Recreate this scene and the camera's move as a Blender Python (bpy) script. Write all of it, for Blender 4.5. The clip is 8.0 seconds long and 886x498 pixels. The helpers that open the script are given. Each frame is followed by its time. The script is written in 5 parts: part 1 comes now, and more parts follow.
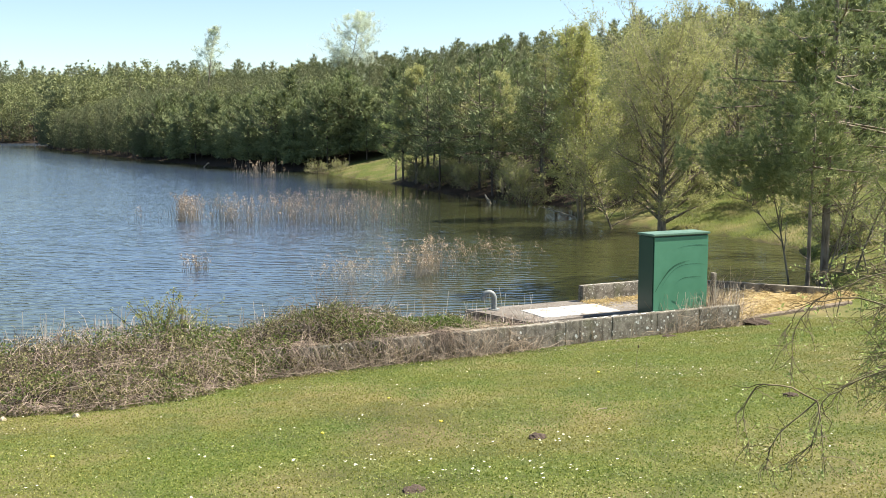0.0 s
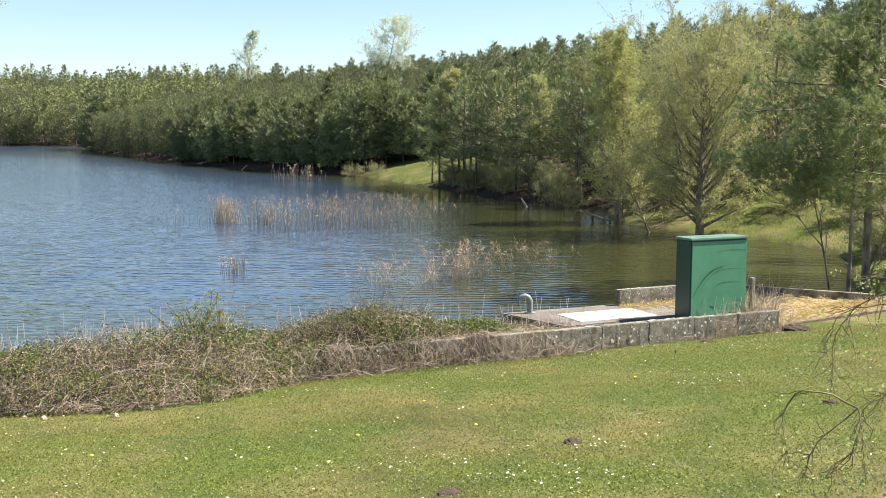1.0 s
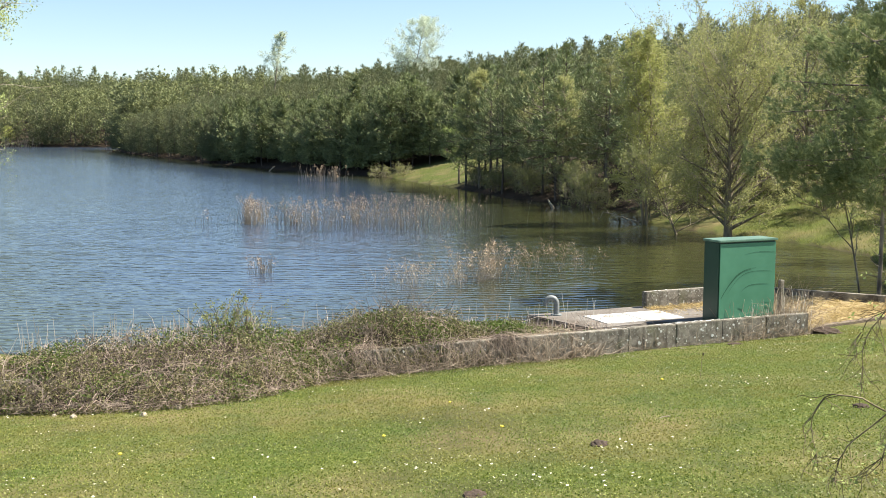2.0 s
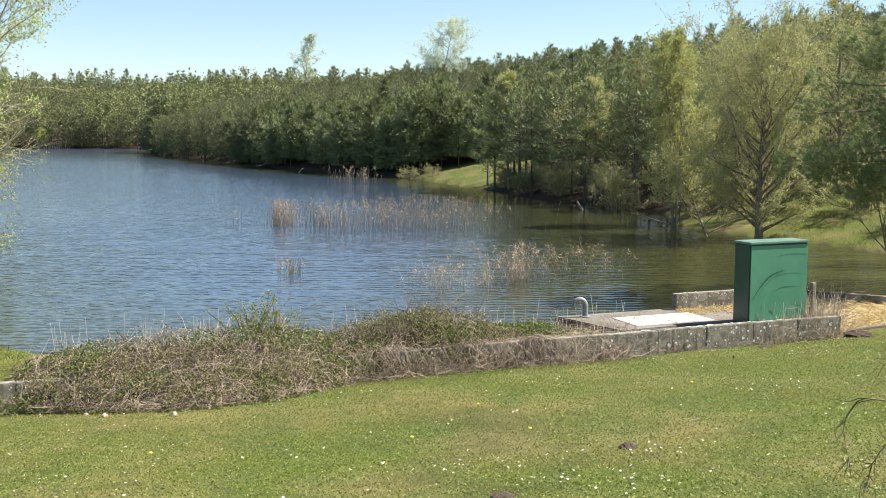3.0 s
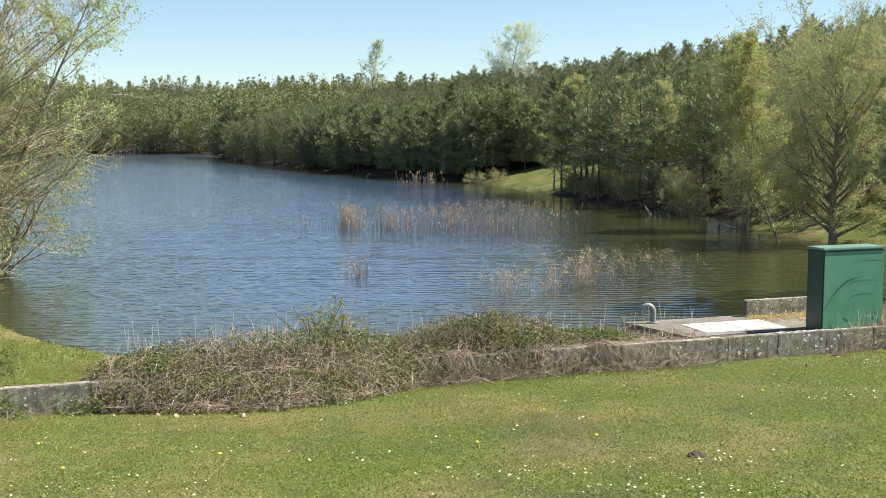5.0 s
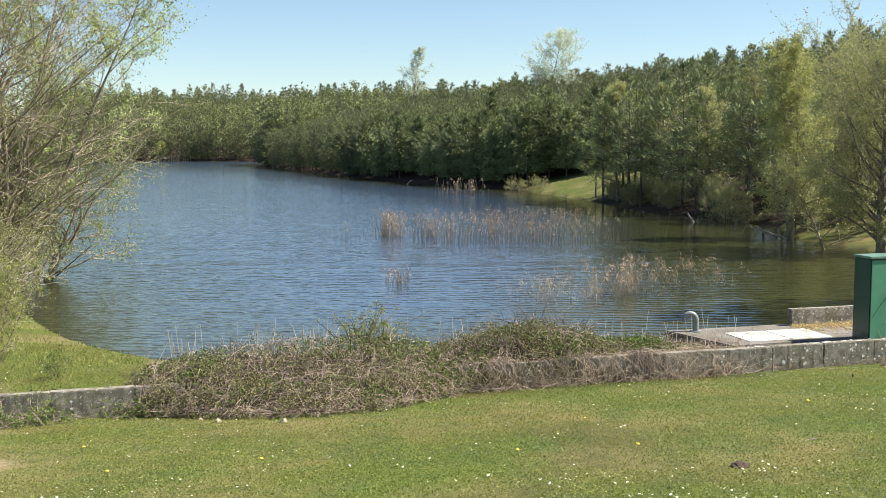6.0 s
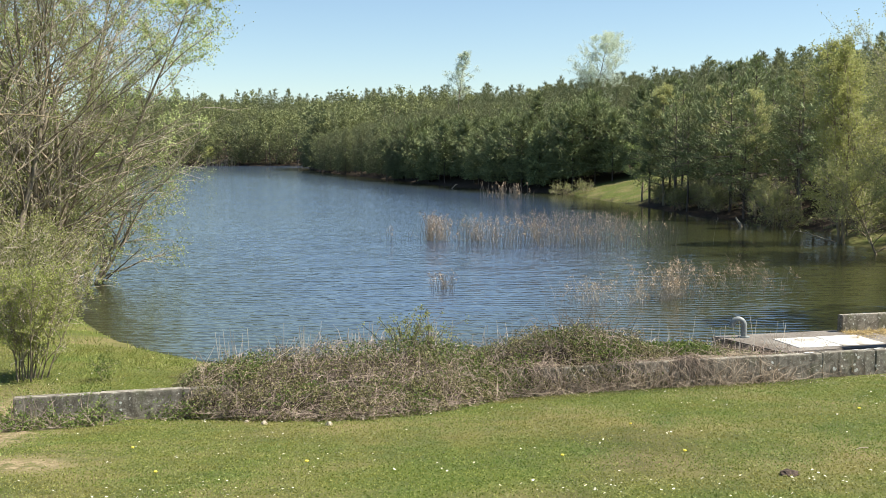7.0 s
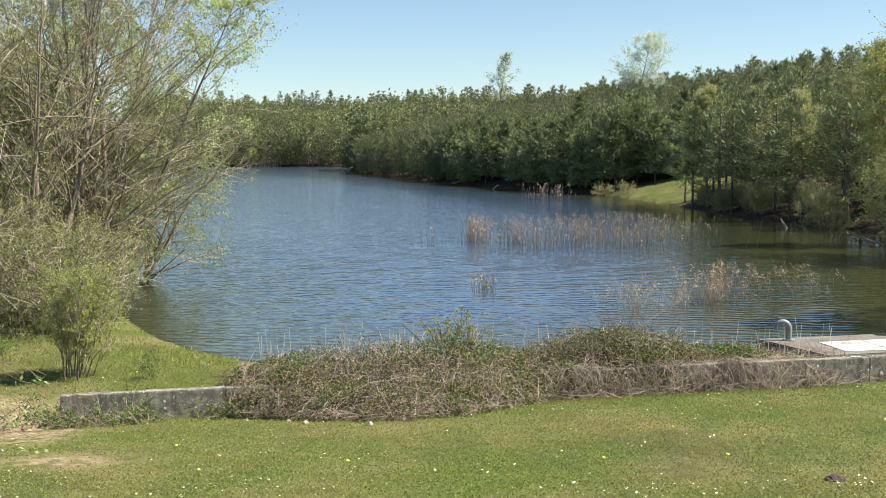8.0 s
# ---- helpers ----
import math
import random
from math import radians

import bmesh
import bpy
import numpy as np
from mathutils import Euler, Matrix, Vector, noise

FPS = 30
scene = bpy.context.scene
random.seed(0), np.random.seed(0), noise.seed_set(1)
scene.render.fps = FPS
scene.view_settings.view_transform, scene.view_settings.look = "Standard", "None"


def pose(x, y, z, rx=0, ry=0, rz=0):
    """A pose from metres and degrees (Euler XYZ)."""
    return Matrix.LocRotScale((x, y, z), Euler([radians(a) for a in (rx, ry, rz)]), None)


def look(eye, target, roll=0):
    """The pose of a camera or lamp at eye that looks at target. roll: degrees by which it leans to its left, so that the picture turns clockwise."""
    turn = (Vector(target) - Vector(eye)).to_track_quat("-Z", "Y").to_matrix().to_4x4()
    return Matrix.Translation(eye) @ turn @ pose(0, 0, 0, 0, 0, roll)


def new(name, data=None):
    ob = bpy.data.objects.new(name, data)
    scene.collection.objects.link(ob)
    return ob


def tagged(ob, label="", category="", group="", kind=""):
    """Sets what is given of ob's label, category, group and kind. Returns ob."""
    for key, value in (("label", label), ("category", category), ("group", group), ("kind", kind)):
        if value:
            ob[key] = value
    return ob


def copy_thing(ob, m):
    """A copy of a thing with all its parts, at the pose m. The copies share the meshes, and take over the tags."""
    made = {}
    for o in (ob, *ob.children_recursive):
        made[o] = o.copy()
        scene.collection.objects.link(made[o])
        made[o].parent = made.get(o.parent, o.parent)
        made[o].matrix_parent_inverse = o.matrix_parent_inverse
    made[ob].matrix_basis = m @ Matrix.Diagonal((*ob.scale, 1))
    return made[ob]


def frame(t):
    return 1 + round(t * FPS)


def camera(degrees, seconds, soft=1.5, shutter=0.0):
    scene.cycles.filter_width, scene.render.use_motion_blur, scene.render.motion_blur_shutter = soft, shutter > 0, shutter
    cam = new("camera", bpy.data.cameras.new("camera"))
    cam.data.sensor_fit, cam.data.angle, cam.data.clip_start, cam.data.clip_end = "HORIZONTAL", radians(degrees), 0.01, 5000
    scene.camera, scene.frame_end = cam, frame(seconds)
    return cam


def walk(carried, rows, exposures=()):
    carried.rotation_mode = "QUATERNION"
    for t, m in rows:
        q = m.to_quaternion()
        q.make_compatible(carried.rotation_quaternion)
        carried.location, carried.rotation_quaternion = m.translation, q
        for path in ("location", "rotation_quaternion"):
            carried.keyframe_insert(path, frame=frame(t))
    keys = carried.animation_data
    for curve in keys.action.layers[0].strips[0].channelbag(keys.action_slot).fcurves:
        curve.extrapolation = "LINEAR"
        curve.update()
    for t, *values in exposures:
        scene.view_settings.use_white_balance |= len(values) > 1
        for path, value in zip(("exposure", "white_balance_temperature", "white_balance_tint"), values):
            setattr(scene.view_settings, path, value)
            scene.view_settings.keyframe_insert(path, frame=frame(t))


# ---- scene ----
FOV = 46.97
cam = camera(FOV, 8.0, soft=0.75)
EYE = 3.7
# the head turns on its stand: seconds, then the camera's turn in degrees
ROWS = [
    (0.0, 83.400, -0.000, 0.000),
    (0.5, 83.484, 0.007, 1.091),
    (1.0, 83.582, -0.049, 2.040),
    (1.5, 83.614, -0.060, 2.765),
    (3.0, 83.724, 0.004, 5.135),
    (3.5, 83.740, 0.045, 5.930),
    (4.0, 83.827, 0.137, 6.950),
    (5.5, 84.161, 0.209, 9.901),
    (6.0, 84.396, 0.250, 11.144),
    (6.5, 84.541, 0.297, 12.397),
    (7.0, 84.637, 0.365, 13.662),
    (7.5, 84.688, 0.400, 14.771),
    (8.0, 84.712, 0.429, 15.971),
]
walk(cam, [(t, pose(0, 0, EYE, rx, ry, rz)) for t, rx, ry, rz in ROWS], exposures=[(0.0, 1.37, 6720, 10.0), (3.0, 1.25, 6660, 9.7), (8.0, 1.07, 6560, 9.0)])

# ---- world and sun ----
SUN_AZ, SUN_EL = 11.0, 54.0  # degrees from +x towards +y, and above the horizon
world = bpy.data.worlds.new("world")
scene.world = world
world.use_nodes = True
wn = world.node_tree
bg = wn.nodes["Background"]
sky = wn.nodes.new("ShaderNodeTexSky")
sky.sky_type = "NISHITA"
sky.sun_disc = False
sky.sun_elevation = radians(SUN_EL)
sky.sun_rotation = radians(90 - SUN_AZ)
sky.air_density, sky.dust_density, sky.ozone_density = 1.0, 0.15, 2.0
tint = wn.nodes.new("ShaderNodeMix")
tint.data_type, tint.blend_type = "RGBA", "MULTIPLY"
tint.inputs[0].default_value = 1.0
tint.inputs[7].default_value = (0.98, 1.02, 1.04, 1)
wn.links.new(sky.outputs[0], tint.inputs[6])
wn.links.new(tint.outputs[2], bg.inputs[0])
bg.inputs[1].default_value = 0.068
sun_data = bpy.data.lights.new("sun", "SUN")
sun_data.energy, sun_data.angle, sun_data.color = 5.0, radians(0.6), (1.0, 0.95, 0.86)
sun = new("sun", sun_data)
S = Vector((math.cos(radians(SUN_AZ)) * math.cos(radians(SUN_EL)), math.sin(radians(SUN_AZ)) * math.cos(radians(SUN_EL)), math.sin(radians(SUN_EL))))
sun.matrix_world = look(S * 200, (0, 0, 0))


# ---- materials ----
def node(nt, kind, **sets):
    n = nt.nodes.new(kind)
    for key, value in sets.items():
        n.inputs[key.replace("_", " ")].default_value = value
    return n


def ramp(nt, fac, stops):
    n = nt.nodes.new("ShaderNodeValToRGB")
    els = n.color_ramp.elements
    els[0].position, els[0].color = stops[0][0], (*stops[0][1], 1)
    els[1].position, els[1].color = stops[-1][0], (*stops[-1][1], 1)
    for at, colour in stops[1:-1]:
        els.new(at).color = (*colour, 1)
    nt.links.new(fac, n.inputs[0])
    return n.outputs[0]


def mixed(nt, fac, a, b, blend="MIX"):
    n = nt.nodes.new("ShaderNodeMix")
    n.data_type, n.blend_type = "RGBA", blend
    for socket, value in ((n.inputs[0], fac), (n.inputs[6], a), (n.inputs[7], b)):
        if isinstance(value, bpy.types.NodeSocket):
            nt.links.new(value, socket)
        elif isinstance(value, tuple):
            socket.default_value = (*value, 1)
        else:
            socket.default_value = value
    return n.outputs[2]


def noised(nt, scale, detail=4, rough=0.55, stretch=None):
    tc = nt.nodes.new("ShaderNodeTexCoord")
    out = tc.outputs["Object"]
    if stretch:
        mp = nt.nodes.new("ShaderNodeMapping")
        mp.inputs["Scale"].default_value = stretch
        nt.links.new(out, mp.inputs[0])
        out = mp.outputs[0]
    n = node(nt, "ShaderNodeTexNoise", Scale=scale, Detail=detail, Roughness=rough)
    nt.links.new(out, n.inputs["Vector"])
    return n.outputs[0]


def bumped(nt, bsdf, height, strength, distance):
    b = node(nt, "ShaderNodeBump", Strength=strength, Distance=distance)
    nt.links.new(height, b.inputs["Height"])
    nt.links.new(b.outputs[0], bsdf.inputs["Normal"])


def base_mat(name, rough=0.8):
    m = bpy.data.materials.new(name)
    m.use_nodes = True
    b = m.node_tree.nodes["Principled BSDF"]
    b.inputs["Roughness"].default_value = rough
    return m, m.node_tree, b


def two_scale(name, dark, light, fine, coarse, rough=0.85, stain=None, bump=0.0, size=0.02, stretch=None, spec=0.3):
    m, nt, b = base_mat(name, rough)
    c = ramp(nt, noised(nt, fine, stretch=stretch), [(0.3, dark), (0.7, light)])
    if stain:
        c = mixed(nt, ramp(nt, noised(nt, coarse), [(0.42, (0, 0, 0)), (0.66, (1, 1, 1))]), c, stain)
    nt.links.new(c, b.inputs["Base Color"])
    b.inputs["Specular IOR Level"].default_value = spec
    if bump:
        bumped(nt, b, noised(nt, fine * 1.7), bump, size)
    return m


def leaf_mat(name, a, b2, thin=0.35, rough=0.55, patch=None):
    """Leaves: colour from island to island, some light let through."""
    m, nt, b = base_mat(name, rough)
    g = nt.nodes.new("ShaderNodeNewGeometry")
    c = ramp(nt, g.outputs["Random Per Island"], [(0.0, a), (1.0, b2)])
    o = nt.nodes.new("ShaderNodeObjectInfo")
    hs = nt.nodes.new("ShaderNodeHueSaturation")
    mr = node(nt, "ShaderNodeMapRange")
    mr.inputs["To Min"].default_value, mr.inputs["To Max"].default_value = 0.75, 1.25
    nt.links.new(o.outputs["Random"], mr.inputs["Value"])
    nt.links.new(mr.outputs[0], hs.inputs["Value"])
    if patch:
        c = mixed(nt, ramp(nt, noised(nt, 0.28, 2), [(0.35, (0, 0, 0)), (0.7, (0.8, 0.8, 0.8))]), c, patch)
    nt.links.new(c, hs.inputs["Color"])
    c = hs.outputs[0]
    nt.links.new(c, b.inputs["Base Color"])
    b.inputs["Specular IOR Level"].default_value = 0.15
    if thin:
        tr = nt.nodes.new("ShaderNodeBsdfTranslucent")
        nt.links.new(c, tr.inputs[0])
        mx = nt.nodes.new("ShaderNodeMixShader")
        mx.inputs[0].default_value = thin
        nt.links.new(b.outputs[0], mx.inputs[1])
        nt.links.new(tr.outputs[0], mx.inputs[2])
        nt.links.new(mx.outputs[0], nt.nodes["Material Output"].inputs[0])
    return m


def concrete_mat():
    """Old board-marked concrete: mottled, streaked downwards, mossy in places."""
    m, nt, b = base_mat("weathered_concrete", 0.95)
    b.inputs["Specular IOR Level"].default_value = 0.2
    c = ramp(nt, noised(nt, 55, 5, 0.7), [(0.3, (0.19, 0.17, 0.135)), (0.7, (0.42, 0.385, 0.315))])
    c = mixed(nt, ramp(nt, noised(nt, 7, 5, 0.65), [(0.40, (0, 0, 0)), (0.60, (0.85, 0.85, 0.85))]), c, (0.125, 0.108, 0.085))
    c = mixed(nt, ramp(nt, noised(nt, 9, 3, 0.6, stretch=(1, 1, 0.12)), [(0.52, (0, 0, 0)), (0.68, (0.8, 0.8, 0.8))]), c, (0.085, 0.075, 0.06))
    c = mixed(nt, ramp(nt, noised(nt, 3.1, 4), [(0.55, (0, 0, 0)), (0.72, (0.6, 0.6, 0.6))]), c, (0.12, 0.13, 0.06))
    c = mixed(nt, ramp(nt, noised(nt, 24, 2), [(0.62, (0, 0, 0)), (0.67, (0.8, 0.8, 0.8))]), c, (0.52, 0.50, 0.43))
    nt.links.new(c, b.inputs["Base Color"])
    bumped(nt, b, noised(nt, 60, 5, 0.7), 0.8, 0.012)
    return m


M_PINE = leaf_mat("pine_needles", (0.158, 0.192, 0.087), (0.285, 0.315, 0.143), 0.10)
M_PINE_NEAR = leaf_mat("pine_needles_near", (0.125, 0.158, 0.07), (0.31, 0.345, 0.155), 0.3, 0.7)
M_BUSH = leaf_mat("young_bush_leaves", (0.19, 0.225, 0.055), (0.40, 0.42, 0.14), 0.5)
M_FRESH = leaf_mat("fresh_willow_leaves", (0.27, 0.33, 0.11), (0.46, 0.51, 0.22), 0.5)
M_WITHERED = leaf_mat("withered_leaves", (0.045, 0.042, 0.018), (0.34, 0.31, 0.15), 0.3)
M_OLIVE = leaf_mat("olive_young_leaves", (0.16, 0.18, 0.062), (0.34, 0.345, 0.14), 0.5)
M_THICKET = leaf_mat("thicket_leaves", (0.135, 0.155, 0.052), (0.33, 0.33, 0.13), 0.45)
# Far needles get greyer, closer tones: distance haze put into the colour.
M_PINE_FAR = leaf_mat("pine_needles_far_haze", (0.12, 0.148, 0.07), (0.19, 0.212, 0.105), 0.25, patch=(0.19, 0.19, 0.098))
M_SPRING = leaf_mat("spring_leaves", (0.33, 0.35, 0.11), (0.53, 0.535, 0.205), 0.5)
M_BIRCH = leaf_mat("birch_leaves", (0.23, 0.29, 0.09), (0.41, 0.46, 0.18), 0.5)
M_WILLOW = leaf_mat("willow_leaves", (0.235, 0.246, 0.098), (0.425, 0.425, 0.178), 0.5)
M_BRAMBLE_LEAF = leaf_mat("bramble_leaves", (0.085, 0.13, 0.03), (0.25, 0.31, 0.09), 0.4)
M_FAR_SPRING = leaf_mat("far_spring_leaves", (0.15, 0.175, 0.075), (0.28, 0.295, 0.13), 0.3)
M_PALE = leaf_mat("pale_new_leaves", (0.40, 0.46, 0.35), (0.57, 0.62, 0.49), 0.5)
M_STRAW = leaf_mat("straw", (0.30, 0.22, 0.10), (0.55, 0.44, 0.22), 0.2)
M_STALK = leaf_mat("bleached_stalks", (0.56, 0.50, 0.41), (0.82, 0.77, 0.67), 0.2)
M_REED = leaf_mat("dry_reed", (0.40, 0.33, 0.24), (0.66, 0.57, 0.44), 0.25)
M_PLUME = leaf_mat("reed_plumes", (0.36, 0.26, 0.17), (0.58, 0.45, 0.32), 0.25)
M_STEM = leaf_mat("dry_bramble_stems", (0.055, 0.041, 0.033), (0.48, 0.38, 0.30), 0.0, 0.8)
M_DEAD = leaf_mat("bleached_dead_stems", (0.20, 0.15, 0.105), (0.50, 0.41, 0.30), 0.0, 0.85)
M_BARK = two_scale("grey_bark", (0.095, 0.075, 0.052), (0.36, 0.30, 0.21), 14, 2, 0.9, bump=0.6, stretch=(1, 1, 0.2))
M_PINE_BARK = two_scale("pine_bark", (0.06, 0.05, 0.042), (0.18, 0.145, 0.115), 9, 2, 0.9, bump=0.6, stretch=(1, 1, 0.25))
M_PALE_BARK = two_scale("pale_pine_bark", (0.08, 0.055, 0.038), (0.36, 0.30, 0.23), 9, 1.2, 0.9, bump=0.6, stretch=(1, 1, 0.25))
M_TWIG = two_scale("pale_twigs", (0.24, 0.20, 0.15), (0.50, 0.44, 0.34), 6, 1.5, 0.9)
M_CONCRETE = concrete_mat()
M_SLAB = two_scale("slab_concrete", (0.12, 0.105, 0.092), (0.26, 0.235, 0.20), 22, 1.9, 0.9, stain=(0.105, 0.085, 0.065), bump=0.3, size=0.01)
M_WHITE = two_scale("white_hatch_paint", (0.50, 0.485, 0.45), (0.66, 0.65, 0.615), 30, 5, 0.6, stain=(0.30, 0.27, 0.22))
M_STEEL = two_scale("galvanised_steel", (0.15, 0.165, 0.16), (0.28, 0.295, 0.28), 25, 5, 0.45, spec=0.5)
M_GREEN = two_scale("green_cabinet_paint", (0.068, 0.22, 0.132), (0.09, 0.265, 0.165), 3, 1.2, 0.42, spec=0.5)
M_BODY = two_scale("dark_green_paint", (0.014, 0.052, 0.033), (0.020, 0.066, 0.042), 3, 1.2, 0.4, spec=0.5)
M_LID = two_scale("green_lid_paint", (0.10, 0.19, 0.14), (0.16, 0.26, 0.20), 6, 2, 0.35, spec=0.5)
# Beam colour is darkened to carry the shade on its front face.
M_BEAM = two_scale("shade_dark_beam", (0.05, 0.042, 0.034), (0.20, 0.175, 0.14), 12, 3, 0.9, stain=(0.30, 0.27, 0.21), bump=0.5)
M_SOIL = two_scale("dark_soil", (0.035, 0.025, 0.018), (0.10, 0.07, 0.05), 30, 5, 0.95, bump=0.8)
M_LICHEN = two_scale("white_lichen", (0.55, 0.55, 0.50), (0.75, 0.75, 0.70), 40, 8, 0.95)
# Thatch colour darkened to stand for the shade between the canes.
M_THATCH_SHADE = two_scale("shaded_thatch", (0.022, 0.017, 0.011), (0.08, 0.058, 0.038), 25, 3, 0.95, bump=0.8, size=0.05)
M_FLOWER = two_scale("daisy_white", (0.70, 0.68, 0.56), (0.82, 0.80, 0.70), 30, 8, 0.7)
M_YELLOW = two_scale("dandelion_yellow", (0.72, 0.58, 0.06), (0.82, 0.68, 0.10), 30, 8, 0.7)
M_STONE = two_scale("pale_stone", (0.34, 0.28, 0.20), (0.52, 0.45, 0.34), 20, 6, 0.9, bump=0.4)


def ground_mat():
    m, nt, b = base_mat("meadow_and_shaded_litter", 0.95)
    b.inputs["Specular IOR Level"].default_value = 0.15
    grass = ramp(nt, noised(nt, 22, 6), [(0.25, (0.035, 0.055, 0.010)), (0.5, (0.085, 0.108, 0.020)), (0.8, (0.18, 0.18, 0.06))])
    worn = ramp(nt, noised(nt, 0.55, 3), [(0.42, (0, 0, 0)), (0.68, (1, 1, 1))])
    grass = mixed(nt, worn, grass, (0.19, 0.155, 0.07))
    tufts = ramp(nt, noised(nt, 1.6, 5, 0.7), [(0.45, (0, 0, 0)), (0.62, (0.7, 0.7, 0.7))])
    grass = mixed(nt, tufts, grass, (0.075, 0.085, 0.03))
    # Litter browns are lowered to carry the shade under overhanging trees.
    litter = ramp(nt, noised(nt, 5, 6), [(0.3, (0.020, 0.015, 0.010)), (0.7, (0.066, 0.047, 0.031))])
    at = nt.nodes.new("ShaderNodeAttribute")
    at.attribute_name = "litter"
    c = mixed(nt, at.outputs["Fac"], grass, litter)
    bare = nt.nodes.new("ShaderNodeAttribute")
    bare.attribute_name = "sand"
    sandy = ramp(nt, noised(nt, 14, 6, 0.65), [(0.35, (0.17, 0.125, 0.07)), (0.65, (0.42, 0.325, 0.20))])
    broken = ramp(nt, noised(nt, 5.0, 5, 0.7), [(0.42, (0, 0, 0)), (0.55, (1, 1, 1))])
    c = mixed(nt, mixed(nt, 1.0, broken, bare.outputs["Color"], "MULTIPLY"), c, sandy)
    nt.links.new(c, b.inputs["Base Color"])
    bumped(nt, b, noised(nt, 45, 5), 0.7, 0.03)
    return m


def water_mat():
    """Ripples as slopes of the surface, long across the wind."""
    m, nt, b = base_mat("lake_water", 0.12)
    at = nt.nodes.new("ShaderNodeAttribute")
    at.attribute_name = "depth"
    # Blue base colour carries the sky's reflection; the olive is turbid water.
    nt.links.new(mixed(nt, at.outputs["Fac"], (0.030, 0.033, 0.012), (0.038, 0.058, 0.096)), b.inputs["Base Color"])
    b.inputs["IOR"].default_value = 1.7
    tc = nt.nodes.new("ShaderNodeTexCoord")
    total = None
    for scale, stretch, sx, sy in ((7.5, (0.30, 1.0, 1.0), 0.06, 0.17), (17.0, (0.34, 1.0, 1.0), 0.08, 0.24), (2.4, (0.25, 1.0, 1.0), 0.01, 0.05)):
        mp = nt.nodes.new("ShaderNodeMapping")
        mp.inputs["Scale"].default_value = stretch
        mp.inputs["Rotation"].default_value = (0, 0, radians(-7))
        nt.links.new(tc.outputs["Object"], mp.inputs[0])
        n = node(nt, "ShaderNodeTexNoise", Scale=scale, Detail=1.5, Roughness=0.5)
        nt.links.new(mp.outputs[0], n.inputs["Vector"])
        va = nt.nodes.new("ShaderNodeVectorMath")
        va.operation = "SUBTRACT"
        va.inputs[1].default_value = (0.5, 0.5, 0.5)
        nt.links.new(n.outputs["Color"], va.inputs[0])
        vm = nt.nodes.new("ShaderNodeVectorMath")
        vm.operation = "MULTIPLY"
        vm.inputs[1].default_value = (sx, sy, 0.0)
        nt.links.new(va.outputs[0], vm.inputs[0])
        if total is None:
            total = vm.outputs[0]
        else:
            ad = nt.nodes.new("ShaderNodeVectorMath")
            nt.links.new(total, ad.inputs[0])
            nt.links.new(vm.outputs[0], ad.inputs[1])
            total = ad.outputs[0]
    # trains of short waves
    mp = nt.nodes.new("ShaderNodeMapping")
    mp.inputs["Rotation"].default_value = (0, 0, radians(-7))
    nt.links.new(tc.outputs["Object"], mp.inputs[0])
    train = node(nt, "ShaderNodeTexWave", Scale=0.95, Distortion=5.5, Detail=2.0, Detail_Scale=1.1, Detail_Roughness=0.6)
    train.bands_direction = "Y"
    nt.links.new(mp.outputs[0], train.inputs["Vector"])
    lift = nt.nodes.new("ShaderNodeVectorMath")
    lift.operation = "MULTIPLY_ADD"
    lift.inputs[1].default_value, lift.inputs[2].default_value = (0.0, 0.11, 0.0), (0.0, -0.055, 0.0)
    nt.links.new(train.outputs["Color"], lift.inputs[0])
    ad = nt.nodes.new("ShaderNodeVectorMath")
    nt.links.new(total, ad.inputs[0])
    nt.links.new(lift.outputs[0], ad.inputs[1])
    total = ad.outputs[0]
    # gusts: patches of stronger and weaker ripple
    gust = ramp(nt, noised(nt, 0.09, 2), [(0.35, (0.85, 0.85, 0.85)), (0.65, (1.1, 1.1, 1.1))])
    lee = nt.nodes.new("ShaderNodeAttribute")
    lee.attribute_name = "wind"
    gust = mixed(nt, 1.0, gust, lee.outputs["Color"], "MULTIPLY")
    sc = nt.nodes.new("ShaderNodeVectorMath")
    sc.operation = "MULTIPLY"
    nt.links.new(total, sc.inputs[0])
    nt.links.new(gust, sc.inputs[1])
    up = nt.nodes.new("ShaderNodeVectorMath")
    up.inputs[1].default_value = (0, 0, 1)
    nt.links.new(sc.outputs[0], up.inputs[0])
    nm = nt.nodes.new("ShaderNodeVectorMath")
    nm.operation = "NORMALIZE"
    nt.links.new(up.outputs[0], nm.inputs[0])
    nt.links.new(nm.outputs[0], b.inputs["Normal"])
    return m


